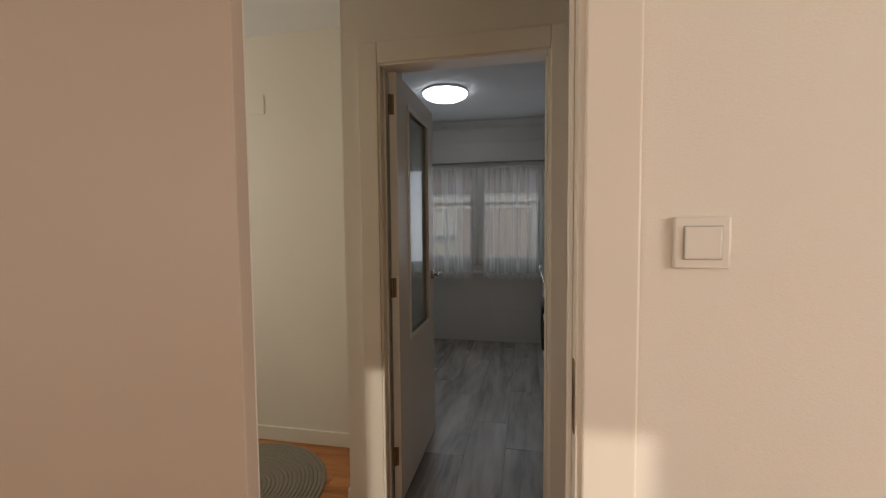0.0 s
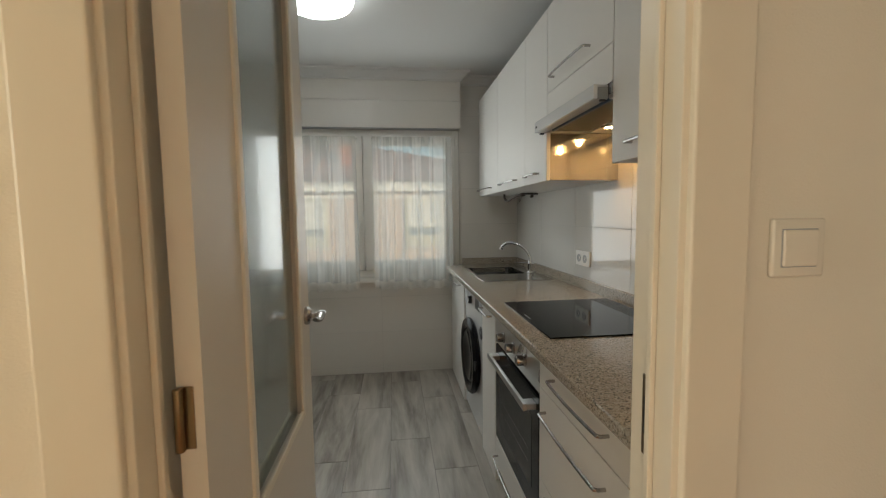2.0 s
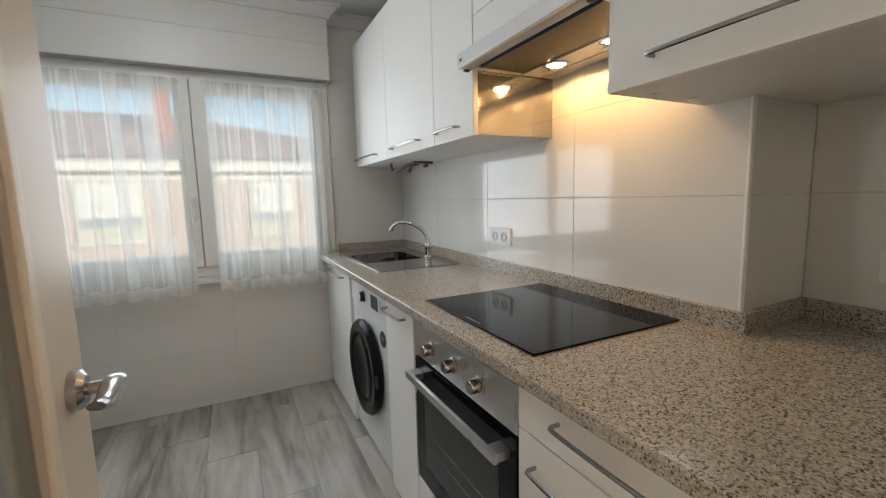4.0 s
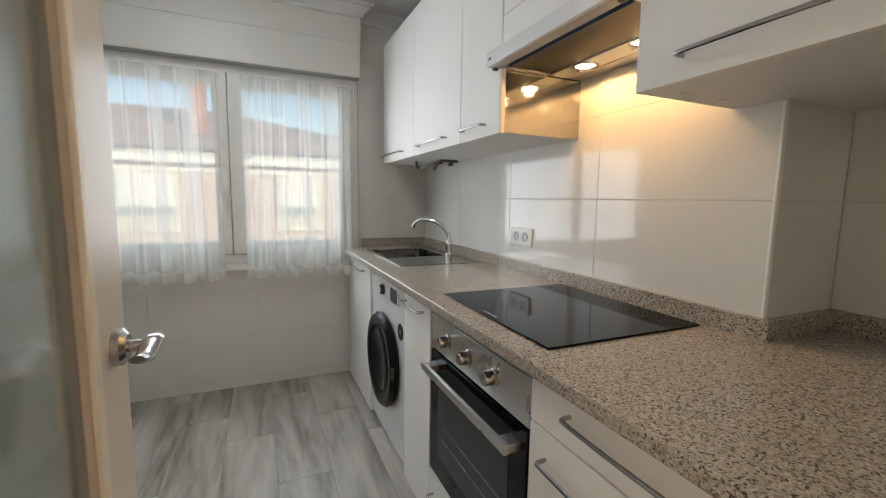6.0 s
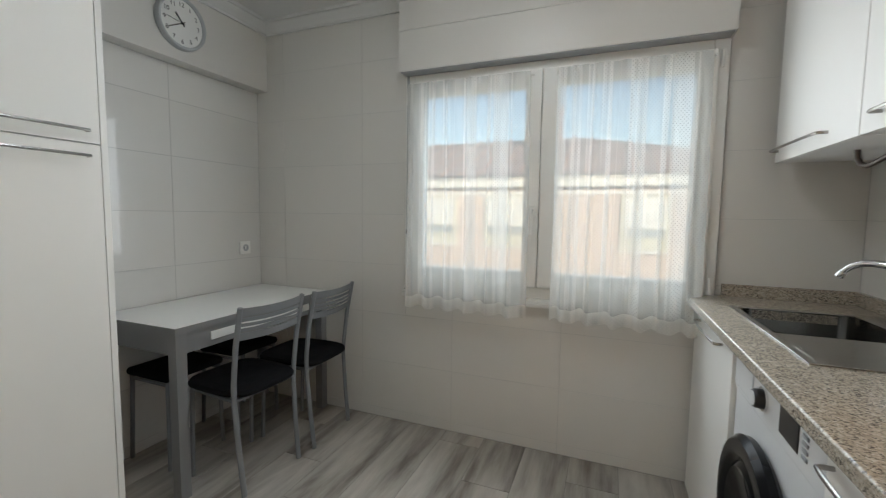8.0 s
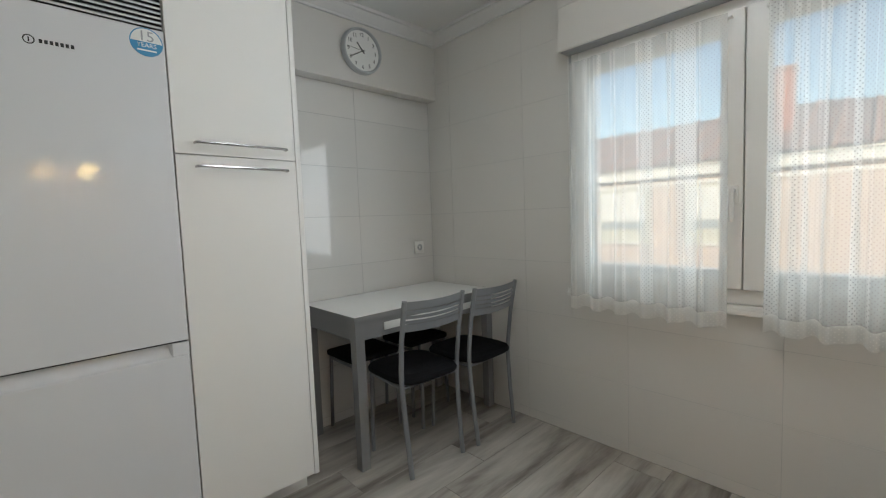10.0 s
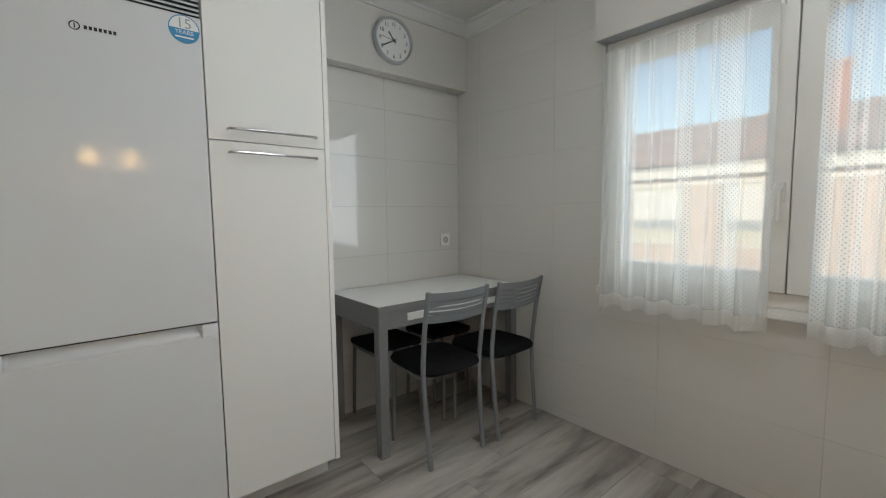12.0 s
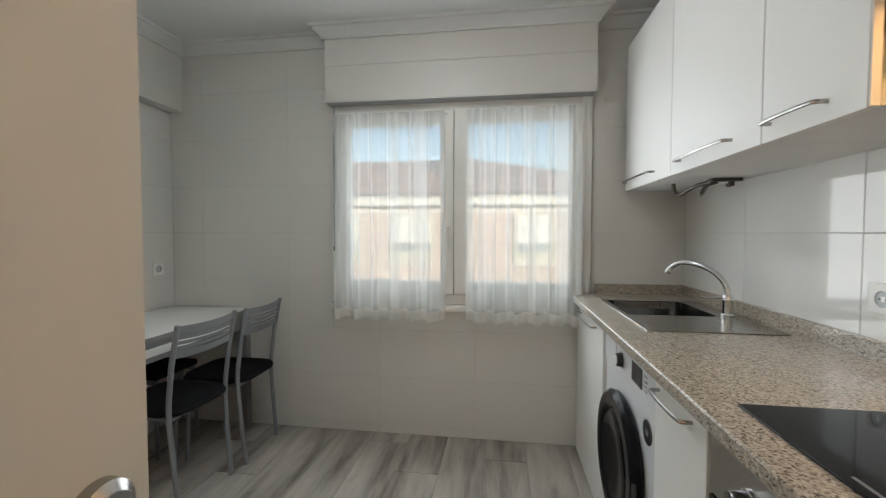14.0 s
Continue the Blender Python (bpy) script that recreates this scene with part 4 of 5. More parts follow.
def hood():
    """Telescopic hood: fixed front, pulled-out visor, recessed filter and a lamp strip along the wall."""
    t = thing("cooker_hood", (-0.2, -1.90, 1.70), "pull-out cooker hood with two lit warm lamps", "cooker hood")
    y0, y1, u = -2.183, -1.618, 1.684
    part("fascia", box(UF, UF + 0.018, y0, y1, 1.735, 1.854, 0.0015), WHITE, t, "white fixed front")
    v0, v1 = -2.164, -1.600
    visor = part("visor", box(-0.403, -0.388, v0, v1, u, 1.730, 0.003), APPLIANCE, t, "pale pull-out visor")
    part("visor_top", box(-0.3875, -0.352, v0 + 0.002, v1 - 0.002, 1.722, 1.729, 0.001), APPLIANCE, visor)
    part("visor_underside", box(-0.3875, -0.352, v0 + 0.012, v1 - 0.012, u + 0.001, u + 0.006, 0.001), GREY_PLASTIC, visor, "grey visor underside")
    for a, b in ((v0 + 0.001, v0 + 0.011), (v1 - 0.011, v1 - 0.001)):
        part("visor_end", box(-0.3875, -0.352, a, b, u, 1.7215, 0.002), GREY_PLASTIC, visor)
        part("catch", box(-0.378, -0.360, a + 0.001, b + 0.004, u - 0.006, u, 0.001), BLACK, visor)
    for k in range(3):
        part("maker_mark", box(-0.4036, -0.4025, v1 - 0.032 + 0.006 * k, v1 - 0.028 + 0.006 * k, 1.701, 1.711), BLACK, visor)
    part("housing", box(-0.331, -0.004, y0 + 0.002, y1 - 0.002, 1.704, 1.852), CARCASS, t)
    # black block puts in the darkness of the recess behind the visor
    part("shadow_gap", box(-0.3495, -0.3315, y0 + 0.012, y1 - 0.012, 1.700, 1.734), BLACK, t)
    flt = part("filter", box(-0.324, -0.161, y0 + 0.022, y1 - 0.022, u + 0.004, 1.7035, 0.002), DARK_FILTER, t, "bronze mesh filter")
    part("filter_edge", box(-0.333, -0.3245, y0 + 0.016, y1 - 0.016, u + 0.002, 1.699, 0.001), BLUE_FILM, flt, "blue film along the filter")
    part("seam", box(-0.1605, -0.1555, y0 + 0.012, y1 - 0.012, u + 0.006, 1.7035), BLACK, t)
    part("lamp_strip", box(-0.155, -0.0715, y0 + 0.004, y1 - 0.004, u, 1.7035, 0.0012), STRIP_STEEL, t, "brushed steel lamp strip")
    part("seam", box(-0.0713, -0.0682, y0 + 0.012, y1 - 0.012, u + 0.005, 1.7035), BLACK, t)
    part("rear_strip", box(-0.068, -0.006, y0 + 0.004, y1 - 0.004, u, 1.7035, 0.0012), STRIP_STEEL, t)
    for y in (y0 + 0.001, y1 - 0.020):
        part("slide_rail", box(-0.350, -0.162, y, y + 0.019, u - 0.001, 1.6975, 0.001), STRIP_STEEL, t)
        for x in (-0.315, -0.245, -0.185):
            part("screw", cyl((x, y + 0.010, u - 0.003), (x, y + 0.010, u - 0.0005), 0.0032, n=12), CHROME, t)
    part("slide_bracket", box(-0.352, -0.334, y0 + 0.001, y0 + 0.015, 1.700, 1.731, 0.001), CHROME, t)
    for y in (-1.770, -2.004):
        l = part("lamp_ring", lathe([(0.033, 0.0), (0.043, 0.0), (0.043, 0.003), (0.034, 0.006)], (-0.125, y, u), (0, 0, -1), 32), CHROME, t)
        part("bulb", lathe([(0.0, 0.006), (0.018, 0.005), (0.028, 0.0035), (0.034, 0.0)], (-0.125, y, u), (0, 0, -1), 28), BULB, l, "lit warm bulb")
        part("clip", box(-0.106, -0.098, y + 0.046, y + 0.066, u - 0.002, u, 0.0008), CHROME, l)
        s = new("hood_spot", bpy.data.lights.new("hood_spot", "SPOT"))
        s.data.energy, s.data.color, s.data.spot_size, s.data.spot_blend, s.data.shadow_soft_size = SPOT_WATTS, (1.0, 0.54, 0.19), radians(176), 0.12, 0.010
        s.location = (-0.125, y, u - 0.018)


hood()
for x in (-0.245, -0.118):
    part("screw_cap", cyl((x, -2.232, 1.4735), (x, -2.232, 1.4765), 0.011, n=18), WHITE_PLASTIC, near)
pipe = thing("gas_pipe", (-0.15, -0.55, 1.45), "bent dark metal pipe with a small valve under the wall cabinet", "pipe")
part("bend", tube([(-0.226, -0.425, 1.472), (-0.224, -0.424, 1.445), (-0.216, -0.425, 1.427), (-0.205, -0.438, 1.419), (-0.198, -0.462, 1.424), (-0.190, -0.500, 1.438), (-0.172, -0.550, 1.451), (-0.150, -0.600, 1.455), (-0.130, -0.618, 1.456)], 0.0085, 12), PIPE, pipe)
part("branch", tube([(-0.150, -0.604, 1.456), (-0.140, -0.560, 1.453), (-0.128, -0.510, 1.444), (-0.120, -0.470, 1.432), (-0.116, -0.448, 1.424)], 0.0095, 12), PIPE, pipe)
part("cap", cyl((-0.1175, -0.455, 1.4265), (-0.112, -0.425, 1.418), 0.0125, n=18, bevel=0.002), CHROME, pipe, "bright metal end cap")
part("collar", cyl((-0.152, -0.590, 1.4555), (-0.147, -0.620, 1.456), 0.0135, n=6), PIPE, pipe)
part("bar", box(-0.156, -0.040, -0.632, -0.606, 1.4565, 1.4698, 0.002), PIPE, pipe)
valve = part("valve", cyl((-0.078, -0.618, 1.4565), (-0.078, -0.618, 1.438), 0.011, n=18, bevel=0.002), PIPE, pipe)
part("valve_knob", cyl((-0.078, -0.612, 1.444), (-0.078, -0.588, 1.444), 0.009, n=16, bevel=0.002), PIPE, valve)
for x in (-0.060, -0.140):
    part("bracket", box(x - 0.004, x + 0.004, -0.640, -0.598, 1.4666, 1.4700, 0.0008), CHROME, pipe)


def socket(x, y, z, normal, count, label):
    """A white socket plate with count outlets on a wall facing along x."""
    t = thing("wall_socket", (x, y, z), label, "socket")
    w = 0.041 * count
    part("plate", box(min(x, x + normal * 0.010), max(x, x + normal * 0.010), y - w, y + w, z - 0.041, z + 0.041, 0.003), WHITE_PLASTIC, t)
    for k in range(count):
        yy = y + (k - (count - 1) / 2) * 0.071
        o = part("outlet", lathe([(0.021, 0.0), (0.0225, 0.0025), (0.0205, 0.0025), (0.0195, 0.0), (0.0, -0.0005)], (x + normal * 0.0103, yy, z), (normal, 0, 0), 28), CLOCK_GREY, t)
        for dy in (-0.0095, 0.0095):
            part("pin_hole", cyl((x + normal * 0.0095, yy + dy, z), (x + normal * 0.0112, yy + dy, z), 0.0028, n=10), BLACK, o)


socket(0.0, -1.268, 1.070, -1, 2, "white double wall socket above the worktop")
socket(0.29, -2.50, 1.063, -1, 1, "white single wall socket in the recess above the worktop")
socket(-3.16, -0.135, 1.016, 1, 1, "white single wall socket above the table")


# ---- ceiling lamp ----
lamp = thing("ceiling_lamp", (-1.415, -1.20, TOP), "round opal ceiling lamp, lit", "ceiling lamp")
part("base", lathe([(0.0, 0.0), (0.185, 0.0), (0.190, -0.012), (0.188, -0.020), (0.0, -0.020)], (-1.415, -1.20, TOP), n=56), WHITE_PLASTIC, lamp)
part("diffuser", lathe([(0.188, -0.0205), (0.187, -0.030), (0.176, -0.048), (0.140, -0.066), (0.080, -0.078), (0.0, -0.082)], (-1.415, -1.20, TOP), n=56), LAMP, lamp, "lit opal diffuser")


# ---- tall units: fridge and larder ----
TF = -2.587


def larder():
    t = thing("tall_cabinet", (-2.87, -1.46, 0.1), "tall white larder cabinet with two doors", "cabinet")
    y0, y1 = -1.688, -1.258
    part("body", box(-3.158, TF - 0.020, y0, y1, 0.12, 2.235), CARCASS, t)
    part("end_panel", box(-3.158, TF, y1 + 0.0005, -1.237, 0.118, 2.24, 0.001), WHITE, t)
    d = part("door", box(TF - 0.019, TF, y0 + 0.001, y1 - 0.002, 1.469, 2.235, 0.0015), WHITE, t)
    bar_handle(d, (TF, -1.625, 1.508), (TF, -1.300, 1.508), (1, 0, 0))
    d = part("door", box(TF - 0.019, TF, y0 + 0.001, y1 - 0.002, 0.122, 1.465, 0.0015), WHITE, t)
    bar_handle(d, (TF, -1.625, 1.425), (TF, -1.300, 1.425), (1, 0, 0))
    part("plinth", box(-3.15, -2.712, y0, -1.242, 0, 0.1175), CARCASS, t, "pale grey plinth")


larder()


def fridge():
    t = thing("fridge", (-2.87, -1.99, 0), "pale fridge freezer with a round blue sticker", "fridge")
    y0, y1, f = -2.285, -1.690, TF - 0.002
    part("body", box(-3.14, f - 0.065, y0 + 0.004, y1 - 0.004, 0.03, 1.872, 0.004), FRIDGE, t)
    up = part("upper_door", box(f - 0.060, f, y0, y1, 0.816, 1.870, 0.005, 3), FRIDGE, t)
    low = part("lower_door", box(f - 0.060, f, y0, y1, 0.06, 0.765, 0.005, 3), FRIDGE, t)
    bm = bmesh.new()
    ya, yb = y0 + 0.052, y1 - 0.052
    run = [(f - 0.001, 0.7652), (f - 0.007, 0.7680), (f - 0.014, 0.7760), (f - 0.021, 0.7900), (f - 0.026, 0.8100)]
    rows = [[bm.verts.new((x, y, z)) for y in (ya + 0.010 * k / 4, yb - 0.010 * k / 4)] for k, (x, z) in enumerate(run)]
    for a, b in zip(rows, rows[1:]):
        bm.faces.new((a[0], a[1], b[1], b[0]))
    for side in (0, 1):
        wall_y = (ya, yb)[side]
        edge = [r[side] for r in rows] + [bm.verts.new((f - 0.001, wall_y, 0.8100))]
        bm.faces.new(edge)
    bmesh.ops.recalc_face_normals(bm, faces=bm.faces)
    part("grip_recess", bm, FRIDGE, low, "scooped pale grip recess")
    part("grip_back", box(f - 0.060, f - 0.027, y0 + 0.008, y1 - 0.008, 0.7655, 0.8110), FRIDGE, low)
    for y in (y0 + 0.026, y1 - 0.026):
        part("grip_end", box(f - 0.040, f, y - 0.026, y + 0.0255, 0.7640, 0.8112, 0.003), FRIDGE, low)
    part("door_gap", box(f - 0.055, f - 0.010, y0 + 0.004, y1 - 0.004, 0.8115, 0.8185), BLACK, t)
    part("foot", box(-3.10, f - 0.06, y0 + 0.02, y1 - 0.02, 0.0, 0.032), BLACK, t)
    turn = Matrix.Rotation(radians(90), 3, "Z") @ Matrix.Rotation(radians(90), 3, "X")
    st = part("sticker", lathe([(0.0, 0.0008), (0.045, 0.0008), (0.045, 0.0)], (f, -1.741, 1.822), (1, 0, 0), 48), FACE, up, "round blue and white warranty sticker")
    bm = bmesh.new()
    arc = [bm.verts.new((f + 0.0011, -1.741 + 0.044 * math.cos(a), 1.822 + 0.044 * math.sin(a))) for a in (math.pi + math.pi * k / 24 for k in range(25))]
    bm.faces.new(arc)
    ring = part("sticker_band", bm, BLUE, up)
    part("sticker_rim", lathe([(0.0425, 0.0), (0.0425, 0.0012), (0.0455, 0.0012), (0.0455, 0.0)], (f, -1.741, 1.822), (1, 0, 0), 48), BLUE, up)
    lettering("15", 0.046, GREY_PLASTIC, up, (f + 0.0012, -1.741, 1.839), turn, "sticker_number", depth=0.0003)
    lettering("YEARS", 0.019, FACE, up, (f + 0.0014, -1.741, 1.811), turn, "sticker_word", depth=0.0003)
    part("sticker_line", box(f + 0.0011, f + 0.0014, -1.768, -1.714, 1.793, 1.798), FACE, up)
    part("logo_ring", lathe([(0.010, 0.0), (0.010, 0.0008), (0.013, 0.0008), (0.013, 0.0)], (f, -2.021, 1.760), (1, 0, 0), 28), INK, up)
    part("logo_mark", box(f, f + 0.0008, -2.0225, -2.0195, 1.753, 1.767), INK, up)
    for k in range(7):
        part("logo_bar", box(f, f + 0.0008, -2.000 + 0.0115 * k, -1.9925 + 0.0115 * k, 1.7545, 1.7655), INK, up)
    g = thing("vent_grille", (-2.62, -1.99, 1.88), "grey slatted vent grille above the fridge", "vent grille")
    part("frame", box(f - 0.03, f - 0.022, y0, y1, 1.876, 2.03), BLACK, g)
    for k in range(9):
        z = 1.882 + 0.016 * k
        bm = box(-0.007, 0.007, y0 + 0.002, y1 - 0.002, -0.0025, 0.0025, 0.001, 1)
        bm.transform(Matrix.Translation((f - 0.010, 0, z)) @ Matrix.Rotation(radians(35), 4, "Y"))
        part("slat", bm, APPLIANCE, g)
    b = thing("wall_cabinet", (-2.87, -1.99, 2.03), "white cabinet above the fridge", "cabinet")
    part("body", box(-3.15, f - 0.020, y0, y1, 2.032, 2.235), CARCASS, b)
    part("door", box(f - 0.019, f, y0 + 0.001, y1 - 0.001, 2.034, 2.235, 0.0015), WHITE, b)
    e = thing("filler_panel", (-2.87, -2.308, 0), "white filler panel beside the fridge", "panel")
    part("panel", box(-3.15, TF - 0.01, -2.326, -2.290, 0, 2.235, 0.001), WHITE, e)


fridge()


# ---- table, chairs, stools ----
def dining_table():
    t = thing("dining_table", (-2.88, -0.515, 0), "white-topped table with grey edge and square grey legs", "table")
    x0, x1, y0, y1 = -3.150, -2.596, -1.018, -0.012
    part("tabletop", box(x0 + 0.003, x1 - 0.003, y0 + 0.003, y1 - 0.003, 0.7335, 0.7605, 0.001), FACE, t, "white laminate top")
    for a, b, c, d in ((x1 - 0.0028, x1, y0, y1), (x0, x0 + 0.0028, y0, y1), (x0 + 0.003, x1 - 0.003, y0, y0 + 0.0028), (x0 + 0.003, x1 - 0.003, y1 - 0.0028, y1)):
        part("edge_band", box(a, b, c, d, 0.7325, 0.7600), GREY_WOOD, t, "grey edge band")
    for a, b in ((x1 - 0.058, x1 - 0.008), (x0 + 0.008, x0 + 0.058)):
        for c, d in ((y0 + 0.006, y0 + 0.056), (y1 - 0.056, y1 - 0.006)):
            part("leg", box(a, b, c, d, 0, 0.732, 0.003), GREY_WOOD, t)
    for a, b, c, d in ((x1 - 0.030, x1 - 0.012, y0 + 0.057, y1 - 0.057), (x0 + 0.012, x0 + 0.030, y0 + 0.057, y1 - 0.057), (x0 + 0.059, x1 - 0.059, y0 + 0.010, y0 + 0.028), (x0 + 0.059, x1 - 0.059, y1 - 0.028, y1 - 0.010)):
        part("apron", box(a, b, c, d, 0.640, 0.7318, 0.001), GREY_WOOD, t)
    part("drawer_front", box(x1 - 0.0118, x1 - 0.006, -0.845, -0.185, 0.668, 0.706, 0.001), FACE, t, "white drawer strip in the apron")


dining_table()


def dining_chair():
    """Grey tubular chair with a slotted back, facing -x from the origin at its seat's centre."""
    t = thing("dining_chair", (0, 0, 0), "grey metal chair with slotted back and black seat", "chair", "chairs round the table")
    for s in (-1, 1):
        part("back_post", tube([(0.150, s * 0.162, 0.0), (0.128, s * 0.166, 0.20), (0.112, s * 0.172, 0.42), (0.116, s * 0.175, 0.50), (0.135, s * 0.177, 0.66), (0.172, s * 0.178, 0.845)], 0.0105, 10, flat=1.25), GREY_METAL, t)
        part("front_leg", tube([(-0.190, s * 0.166, 0.0), (-0.175, s * 0.164, 0.42), (-0.170, s * 0.160, 0.432)], 0.0105, 12), GREY_METAL, t)
        part("seat_rail", tube([(-0.172, s * 0.162, 0.425), (0.112, s * 0.170, 0.425)], 0.009, 8), GREY_METAL, t)
    part("cross_rail", tube([(0.113, -0.17, 0.425), (0.113, 0.17, 0.425)], 0.009, 8), GREY_METAL, t)
    part("cross_rail", tube([(-0.172, -0.16, 0.425), (-0.172, 0.16, 0.425)], 0.009, 8), GREY_METAL, t)
    bm = bmesh.new()
    n = 48
    rings = []
    for inset, z in ((0.014, 0.436), (0.002, 0.444), (0.0, 0.455), (0.008, 0.468), (0.045, 0.477), (0.11, 0.479)):
        ring = []
        for k in range(n):
            a = math.tau * k / n
            c, s = math.cos(a), math.sin(a)
            e = 0.45
            ring.append(bm.verts.new((-0.035 + (0.198 - inset) * math.copysign(abs(c) ** e, c), (0.192 - inset - 0.014 * (c > 0) * c) * math.copysign(abs(s) ** e, s), z)))
        rings.append(ring)
    for a, b in zip(rings, rings[1:]):
        for k in range(n):
            bm.faces.new((a[k], a[(k + 1) % n], b[(k + 1) % n], b[k]))
    bm.faces.new(rings[-1])
    bm.faces.new(list(reversed(rings[0])))
    part("seat", bm, SEAT, t, "black vinyl seat pad")
    # back: a bowed sheet with long slots, as bars of varied width
    bars = ((0.806, 0.842), (0.782, 0.798), (0.760, 0.774), (0.739, 0.752), (0.698, 0.731))
    for z0, z1 in bars:
        bm = bmesh.new()
        rows = []
        for k in range(13):
            u = -1 + k / 6
            bow = 0.020 * (1 - u * u)
            wave = 0.006 * math.cos(u * math.pi / 2)
            ring = []
            for z in (z0 - wave, z1 - wave):
                x = 0.135 + (z - 0.66) * 0.2 + bow
                ring += [(x - 0.002, u * 0.174, z), (x + 0.002, u * 0.174, z)]
            rows.append([bm.verts.new(p) for p in (ring[0], ring[1], ring[3], ring[2])])
        for a, b in zip(rows, rows[1:]):
            for k in range(4):
                bm.faces.new((a[k], a[(k + 1) % 4], b[(k + 1) % 4], b[k]))
        bm.faces.new(list(reversed(rows[0])))
        bm.faces.new(rows[-1])
        bmesh.ops.recalc_face_normals(bm, faces=bm.faces)
        part("back_slat", bm, GREY_METAL, t)
    return t


chair = dining_chair()
other = copy_thing(chair, pose(-2.515, -0.292, 0, 0, 0, 2))
chair.matrix_basis = pose(-2.533, -0.707, 0, 0, 0, -3)


def stool():
    t = thing("stool", (0, 0, 0), "low grey metal stool with a black seat under the table", "stool", "stools under the table")
    for sx in (-1, 1):
        for sy in (-1, 1):
            part("leg", tube([(sx * 0.140, sy * 0.148, 0), (sx * 0.128, sy * 0.138, 0.43)], 0.0105, 10), GREY_METAL, t)
    part("seat", box(-0.148, 0.148, -0.160, 0.160, 0.432, 0.470, 0.016, 3), SEAT, t, "black vinyl seat pad")
    for s in (-1, 1):
        part("rail", tube([(-0.13, s * 0.139, 0.415), (0.13, s * 0.139, 0.415)], 0.008, 8), GREY_METAL, t)
    return t


st = stool()
copy_thing(st, pose(-3.005, -0.330, 0))
st.matrix_basis = pose(-3.005, -0.728, 0)


def wall_clock():
    cx, cy, cz, r = -3.068, -0.598, 2.214, 0.133
    t = thing("wall_clock", (cx, cy, cz), "round grey wall clock with black numerals, twenty to eleven", "clock")
    part("rim", lathe([(0.0, 0.0), (r, 0.0), (r, 0.020), (r - 0.004, 0.032), (r - 0.010, 0.034), (r - 0.017, 0.027), (r - 0.017, 0.010)], (cx, cy, cz), (1, 0, 0), 64), CLOCK_GREY, t, "grey plastic rim")
    part("dial", lathe([(0.0, 0.018), (r - 0.0165, 0.018), (r - 0.0165, 0.016)], (cx, cy, cz), (1, 0, 0), 64), FACE, t, "white dial")
    turn = Matrix.Rotation(radians(90), 3, "Z") @ Matrix.Rotation(radians(90), 3, "X")
    for k in range(1, 13):
        a = math.tau * k / 12
        lettering(str(k), 0.031, INK, t, (cx + 0.0186, cy + 0.092 * math.sin(a), cz + 0.092 * math.cos(a)), turn, "numeral", depth=0.0003)
    for name, a, length, w in (("hour_hand", math.tau * (10 + 40 / 60) / 12, 0.055, 0.0035), ("minute_hand", math.tau * 40 / 60, 0.082, 0.0025), ("second_hand", math.tau * 46 / 60, 0.085, 0.0008)):
        bm = box(0.0, 0.0012, -w, w, -0.018, length)
        bm.transform(Matrix.Translation((cx + 0.021, cy, cz)) @ Matrix.Rotation(-a, 4, "X"))
        part(name, bm, INK, t)
    part("cap", cyl((cx + 0.019, cy, cz), (cx + 0.025, cy, cz), 0.005, n=14), INK, t)


wall_clock()


# ---- outside: the house across the street ----
solid("ground", box(-300, 300, -300, 300, -7.2, -7.0), ASPHALT, "grey street far below the window", "ground", "structure")


